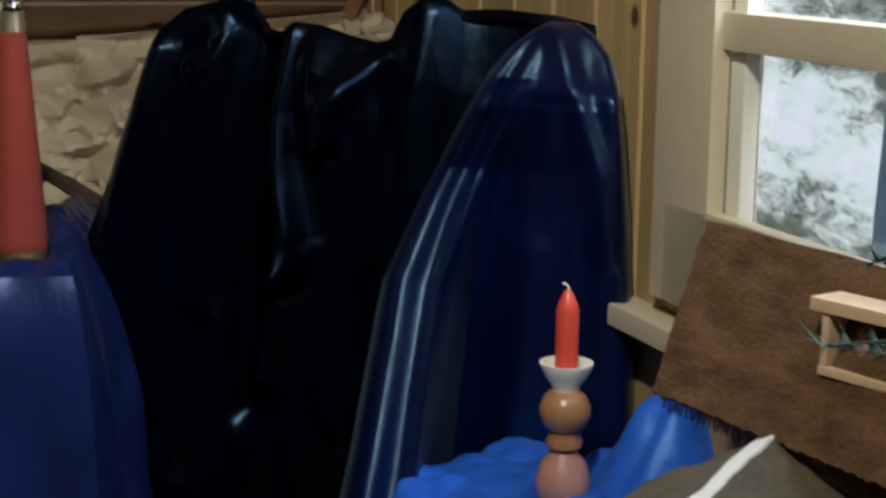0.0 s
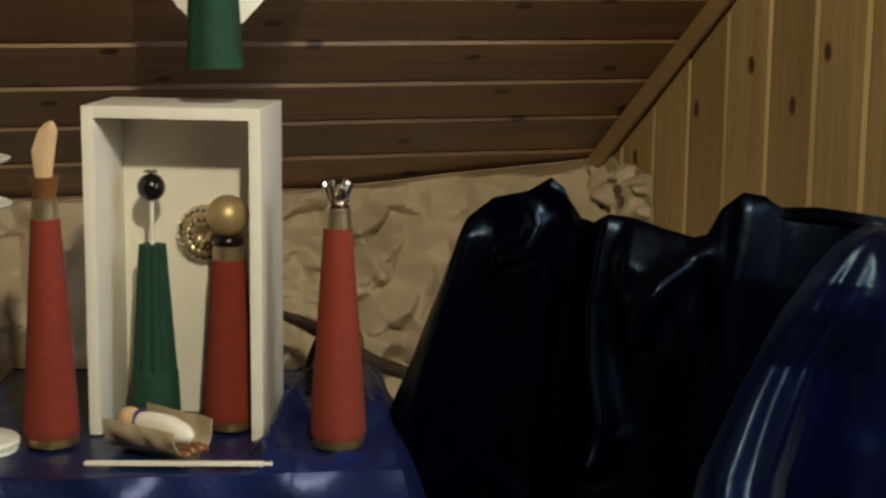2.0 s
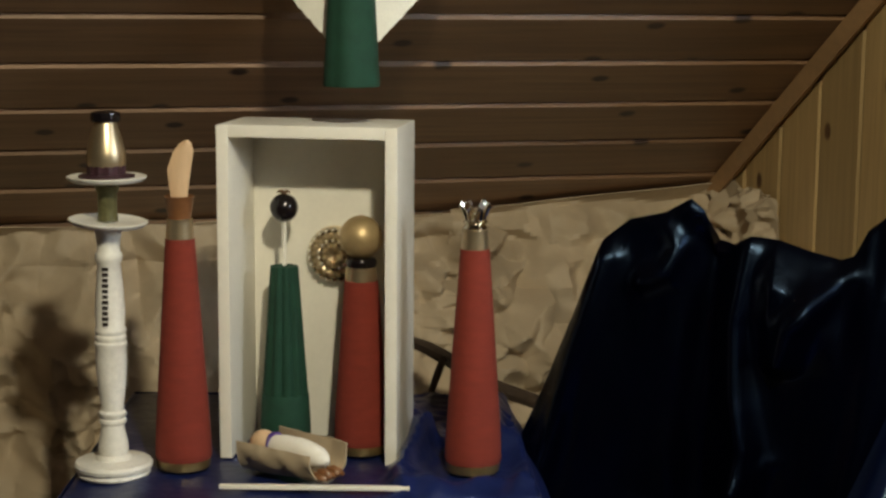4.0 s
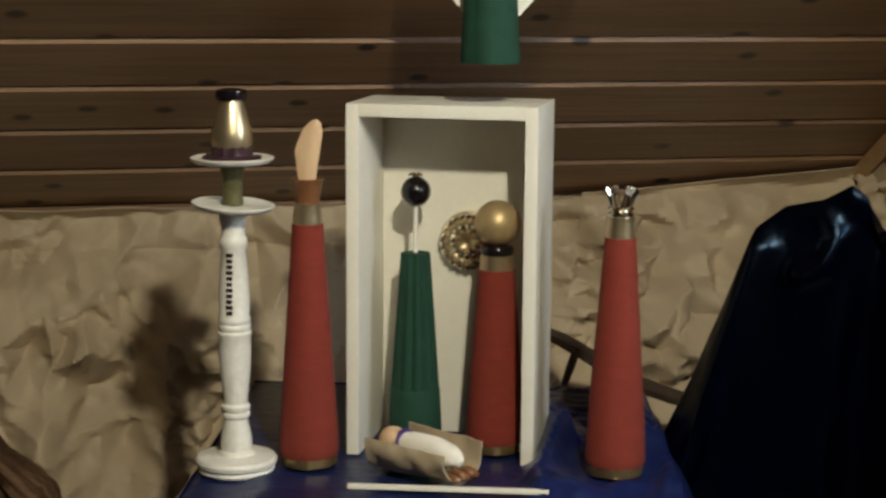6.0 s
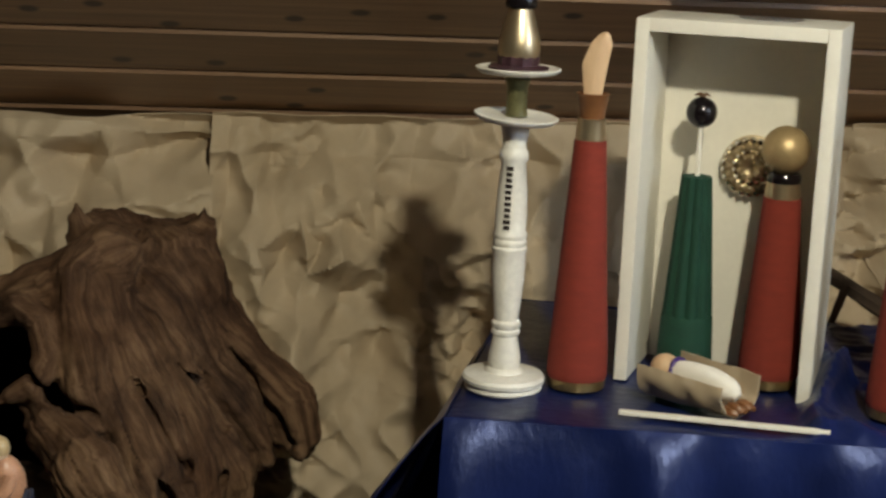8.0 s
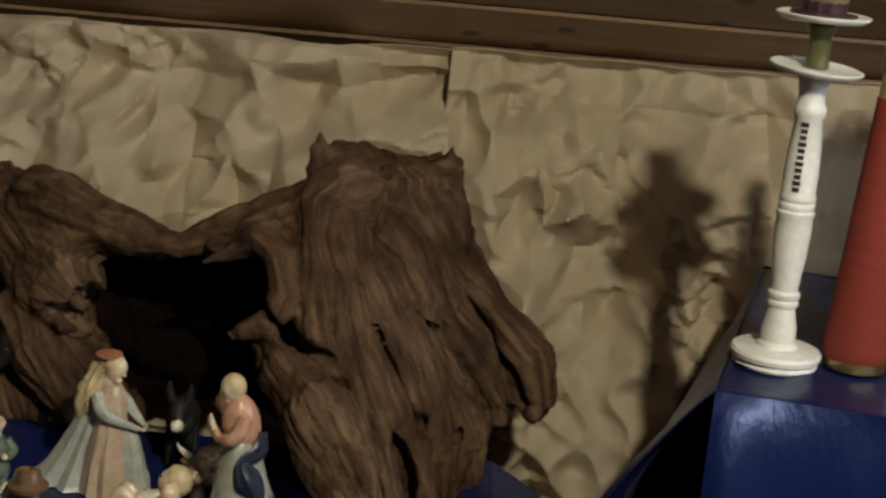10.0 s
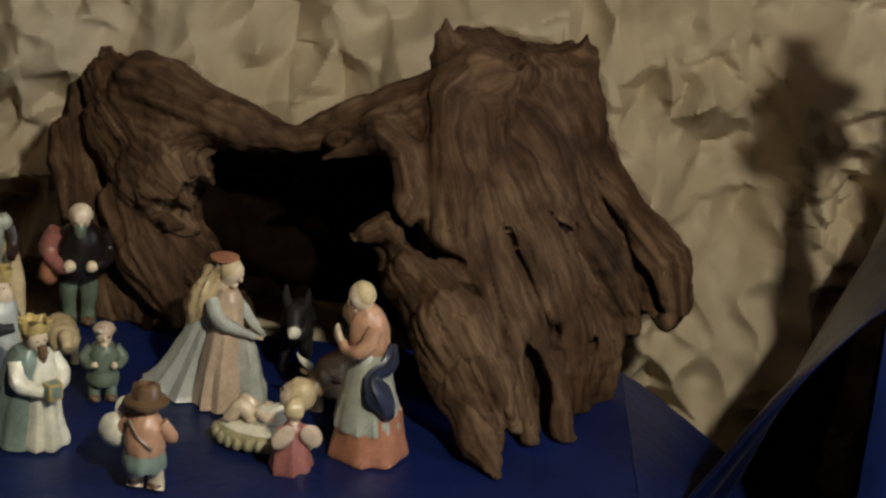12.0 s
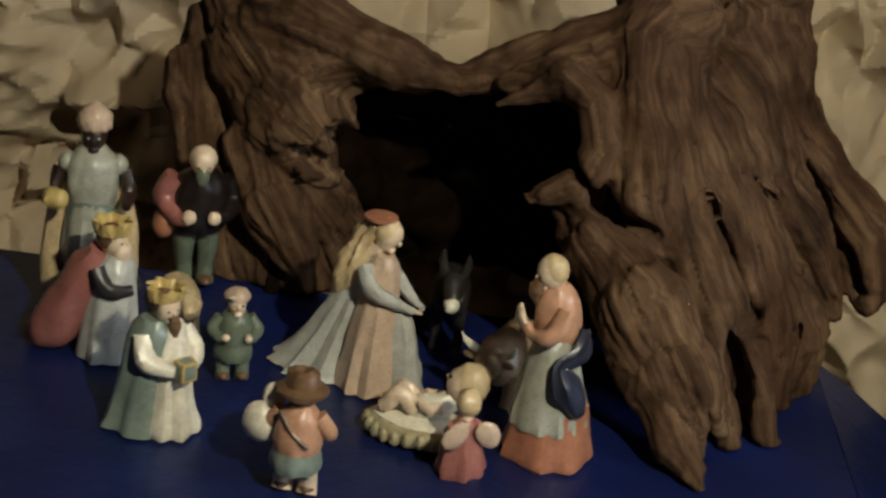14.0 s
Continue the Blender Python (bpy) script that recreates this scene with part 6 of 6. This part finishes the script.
figurine("shepherd_figurine", bm, [INKY, OLIVE, WINE, SKIN, BROWN, ORANGE], -2.020, 1.316, -35, "glazed shepherd figurine in a dark coat with a shoulder bag")


def beast(bm, length, height, body, head, legs, neck):
    """A small standing animal along local x, head at +x."""
    r = body
    tube(bm, [(-length / 2, 0, height * 0.62, r * 0.5), (-length * 0.4, 0, height * 0.64, r), (0, 0, height * 0.62, r * 1.05), (length * 0.35, 0, height * 0.66, r), (length * 0.5, 0, height * 0.72, r * 0.6)], 18, 18, 0, 0.10, length * 50)
    tube(bm, [(length * 0.38, 0, height * 0.68, r * 0.7), (length * 0.52, 0, height * 0.68 + neck, r * 0.5), (length * 0.58, 0, height * 0.72 + neck, head * 0.95), (length * 0.75, 0, height * 0.62 + neck, head * 0.7), (length * 0.84, 0, height * 0.54 + neck, head * 0.55)], 16, 14, 0)
    for sx in (-0.36, 0.32):
        for sy in (-1, 1):
            tube(bm, [(length * sx, sy * r * 0.6, height * 0.55, legs * 1.5), (length * sx, sy * r * 0.65, height * 0.25, legs), (length * sx + 0.002, sy * r * 0.65, 0.0, legs * 1.15)], 10, 10, 0)


bm = bmesh.new()
beast(bm, 0.075, 0.085, 0.019, 0.012, 0.0050, 0.022)
for sy in (-1, 1):
    tube(bm, [(0.042, sy * 0.008, 0.088, 0.005), (0.040, sy * 0.012, 0.102, 0.005), (0.042, sy * 0.013, 0.114, 0.001)], 8, 8, 0)
ball(bm, (0.064, 0, 0.066), 0.0085, 1, (1.2, 0.9, 0.9), seg=12)
figurine("donkey_figurine", bm, [GREYFUR, IVORY], -1.765, 1.440, -50, "small grey donkey figurine standing in the hollow")
bm = bmesh.new()
beast(bm, 0.085, 0.066, 0.024, 0.016, 0.0075, 0.004)
for sy in (-1, 1):
    tube(bm, [(0.054, sy * 0.012, 0.062, 0.004), (0.056, sy * 0.024, 0.068, 0.003), (0.060, sy * 0.028, 0.078, 0.001)], 8, 8, 1)
    ball(bm, (0.052, sy * 0.020, 0.054), 0.007, 0, (0.5, 1.2, 0.6), seg=10)
figurine("ox_figurine", bm, [glaze("glaze_fawn", (0.30, 0.21, 0.13)), IVORY], -1.648, 1.398, -75, "small brown ox figurine lying by the root")
bm = bmesh.new()
beast(bm, 0.058, 0.046, 0.018, 0.010, 0.0045, 0.006)
ball(bm, (0, 0, 0.030), 0.021, 0, (1.35, 0.95, 0.85), seg=16)
figurine("sheep_figurine", bm, [BLONDE, BROWN], -1.945, 1.235, -30, "small woolly sheep figurine")

# ---- by the window: stool with blue satin, candle, mat, little stable, slab, tree ----
st = thing("stool", (0.075, 1.87, 0), "low wooden stool under bright blue satin", "stool", rz=10)
bm = bmesh.new()
lathe(bm, [(0.15, 0.455), (0.16, 0.460), (0.16, 0.480), (0.15, 0.485)], 40)
part("seat", bm, PALE_WOOD, st)
for i in range(4):
    a_ = i * math.pi / 2 + 0.6
    bm = bmesh.new()
    tube(bm, [(0.12 * math.cos(a_), 0.12 * math.sin(a_), 0.465, 0.014), (0.16 * math.cos(a_), 0.16 * math.sin(a_), 0.0, 0.016)], 8, 12)
    part("leg", bm, PALE_WOOD, st)


def heap(a, v):
    ang = 2 * math.pi * a
    r = 0.005 + 0.235 * v
    x, y = r * math.cos(ang), r * math.sin(ang)
    z = 0.533 - max(0, r - 0.18) * 2.5 + 0.045 * max(0, noise.noise(Vector((x * 9 + 2, y * 9, 1.1)))) + 0.03 * abs(noise.noise(Vector((x * 17, y * 17, 4.1))))
    z += 0.13 * math.exp(-(((x - 0.12) / 0.07) ** 2 + ((y - 0.02) / 0.09) ** 2)) + 0.02 * math.exp(-(((x + 0.05) / 0.09) ** 2 + ((y - 0.05) / 0.04) ** 2))
    return (0.508 + (x - 0.408) * 1.06, 0.058 + (1.722 + y) * 1.06, 1.165 + (z - 1.165) * 1.06)


bm = bmesh.new()
sheet(bm, heap, 110, 44, 0.0015)
solo("satin_cloth", bm, BRIGHT_SATIN, Matrix.Identity(4), "bright blue satin heaped in folds on the stool", "cloth")

c = thing("candle_holder", (0.089, 1.849, 0.470), "turned wooden candle holder with a white cup and a red candle", "candle holder")
bm = bmesh.new()
lathe(bm, [(0.042, 0), (0.044, 0.004), (0.040, 0.010), (0.015, 0.014), (0.014, 0.018), (0.022, 0.030), (0.0285, 0.052), (0.029, 0.064), (0.024, 0.082), (0.014, 0.094), (0.013, 0.097)], 40)
part("foot", bm, PINK_WOOD, c)
bm = bmesh.new()
lathe(bm, [(0.013, 0.096), (0.0185, 0.100), (0.0195, 0.106), (0.017, 0.112), (0.0175, 0.116)], 36)
part("collar", bm, TURNED_WOOD, c)
bm = bmesh.new()
lathe(bm, [(0.016, 0.116), (0.022, 0.122), (0.0265, 0.134), (0.0265, 0.144), (0.021, 0.155), (0.015, 0.160)], 40)
part("knob", bm, TURNED_WOOD, c)
bm = bmesh.new()
lathe(bm, [(0.013, 0.158), (0.015, 0.166), (0.024, 0.178), (0.0275, 0.187), (0.028, 0.190), (0.026, 0.190), (0.022, 0.183), (0.012, 0.178)], 40)
part("cup", bm, WHITE_PAINT, c)
bm = bmesh.new()
lathe(bm, [(0.0115, 0.176), (0.0120, 0.182), (0.0118, 0.245), (0.0112, 0.249), (0.0075, 0.258), (0.0045, 0.264), (0.002, 0.267)], 32)
part("candle", bm, WAX, c, "red candle")
bm = bmesh.new()
tube(bm, [(0, 0, 0.264, 0.0012), (0, 0, 0.270, 0.0012), (-0.004, 0, 0.273, 0.001), (-0.006, 0, 0.272, 0.001)], 8, 6)
part("wick", bm, WICK, c)
c.scale = (1.12, 1.12, 1.11)

mat_m = pose(0.276, 1.667, 0.885, 0, 0, -40)
board = thing("burlap_panel", (0, 0, 0), "brown burlap-covered panel with a frayed lower edge leaning under the window", "panel")
board.matrix_basis = mat_m
bm = bmesh.new()


def burlap(a, v):
    x = 0.022 * v + 0.50 * a + 0.004 * noise.noise(Vector((v * 9, 1, 0)))
    z = -0.160 * v - 0.006 * a * 6 * 0.3 + (0.004 * noise.noise(Vector((a * 60, 0, 0))) if v > 0.97 else 0)
    return (x, -0.0765 * v + 0.003 * noise.noise(Vector((a * 9, v * 5, 3))), z)


sheet(bm, burlap, 120, 50, 0.012)
part("panel", bm, BURLAP, board)
bm = bmesh.new()
for k in range(90):
    x = 0.024 + 0.50 * k / 90
    ln = 0.006 + 0.010 * abs(noise.noise(Vector((k * 1.7, 0, 0))))
    tube(bm, [(x, -0.072, -0.158 - 0.011 * k / 90, 0.0014), (x + 0.002 * math.sin(k), -0.074, -0.164 - 0.011 * k / 90 - ln * 0.5, 0.0012), (x + 0.003 * math.sin(k * 2.1), -0.075, -0.166 - 0.011 * k / 90 - ln, 0.0007)], 4, 5)
fr = part("fringe", bm, BURLAP, board, "frayed thread fringe")
bm = bmesh.new()
box(bm, (0.52, 0.10, 0.02), (0.29, -0.01, -0.26), bevel=0.003)
box(bm, (0.40, 0.014, 0.14), (0.30, 0.0, -0.18), Matrix.Rotation(-0.30, 4, "X"), bevel=0.002)
for lx, ly in ((0.06, -0.045), (0.52, -0.045), (0.06, 0.025), (0.52, 0.025)):
    box(bm, (0.03, 0.03, 0.615), (lx, ly, -0.578))
shelf = solo("side_table", bm, COPPER_WOOD, pose(0.276, 1.667, 0.885, 0, 0, -40), "dark wooden side table beneath the window", "table")

stb = thing("little_stable", (0.418, 1.495, 0.806), "little pale wooden stable box with a dark inside", "ornament", rz=-35)
for nm, size, at, mt in (("roof", (0.10, 0.045, 0.012), (0.030, 0, 0.046), PALE_WOOD), ("floor", (0.09, 0.042, 0.008), (0.036, 0, -0.012), PALE_WOOD), ("post", (0.008, 0.040, 0.052), (-0.004, 0, 0.016), PALE_WOOD), ("back", (0.085, 0.004, 0.052), (0.036, 0.020, 0.016), CAVE)):
    bm = bmesh.new()
    box(bm, size, at, bevel=0.0015)
    part(nm, bm, mt, stb)
bm = bmesh.new()
ball(bm, (0.026, 0, 0.006), 0.010, 0, (0.9, 0.8, 1.4))
ball(bm, (0.026, -0.001, 0.024), 0.007, 0)
part("inset", bm, WINE, stb)
bm = bmesh.new()
box(bm, (0.006, 0.008, 0.06), (-0.015, 0, -0.02), Matrix.Rotation(0.7, 4, "Y"))
part("strut", bm, CAVE, stb)

slab = thing("model_roof", (0.324, 1.419, 0.605), "brown felt-covered model roof with a white strip", "ornament", rz=-22)
bm = bmesh.new()


def slope_roof(a, v):
    x = -0.12 + 0.22 * a
    y = -0.12 + 0.20 * v
    return (x, y, 0.075 - 0.9 * max(0, (0.62 - a)) * 0.13 - 0.55 * max(0, a - 0.62) * 0.22 + 0.05 * v + 0.004 * noise.noise(Vector((x * 40, y * 40, 0))))


sheet(bm, slope_roof, 50, 40, 0.012)
part("felt", bm, SLATE, slab)
bm = bmesh.new()
sheet(bm, lambda a, v: Vector(slope_roof(0.50 + 0.11 * a, v)) + Vector((0, 0, 0.004)), 8, 30, 0.003)
part("ridge_strip", bm, WHITE_PAINT, slab, "white ridge strip")
bm = bmesh.new()
box(bm, (0.18, 0.16, 0.09), (-0.01, -0.02, 0.0), bevel=0.004)
part("base", bm, SLATE, slab)
bm = bmesh.new()
box(bm, (0.22, 0.22, 0.558), (0.325, 1.40, 0.279), bevel=0.006)
solo("crate", bm, COPPER_WOOD, Matrix.Identity(4), "dark wooden crate beside the stool", "crate")

tree = thing("spruce", (0.638, 1.08, 0), "small green spruce tree beside the window", "tree")
bm = bmesh.new()
tube(bm, [(0, 0, 0, 0.022), (0.004, 0, 0.6, 0.018), (0, 0.003, 1.2, 0.010), (0, 0, 1.6, 0.004)], 24, 12, rough=0.1, seed=1)
part("trunk", bm, BROWN, tree)
bm = bmesh.new()
rng = random.Random(5)
for k in range(30):
    z0 = 0.62 + k * 0.032
    ang = k * 2.4
    ln = 0.27 * (1.75 - z0)
    pts = [(0.01 * math.cos(ang), 0.01 * math.sin(ang), z0), (ln * 0.5 * math.cos(ang), ln * 0.5 * math.sin(ang), z0 + 0.01), (ln * math.cos(ang), ln * math.sin(ang), z0 - 0.015)]
    tube(bm, [(*p, 0.0012) for p in pts], 5, 5)
    for j in range(150):
        f = 0.10 + 0.92 * j / 150
        base = Vector(pts[0]).lerp(Vector(pts[2]), f)
        dr = Vector((rng.uniform(-1, 1), rng.uniform(-1, 1), rng.uniform(-0.6, 0.9))).normalized() * 0.018 + Vector((math.cos(ang), math.sin(ang), 0)) * 0.012
        sd = dr.cross(Vector((0, 0, 1))).normalized() * 0.0012
        vs = [bm.verts.new(base - sd), bm.verts.new(base + sd), bm.verts.new(base + dr)]
        bm.faces.new(vs)
part("needles", bm, NEEDLE, tree, smooth=False)
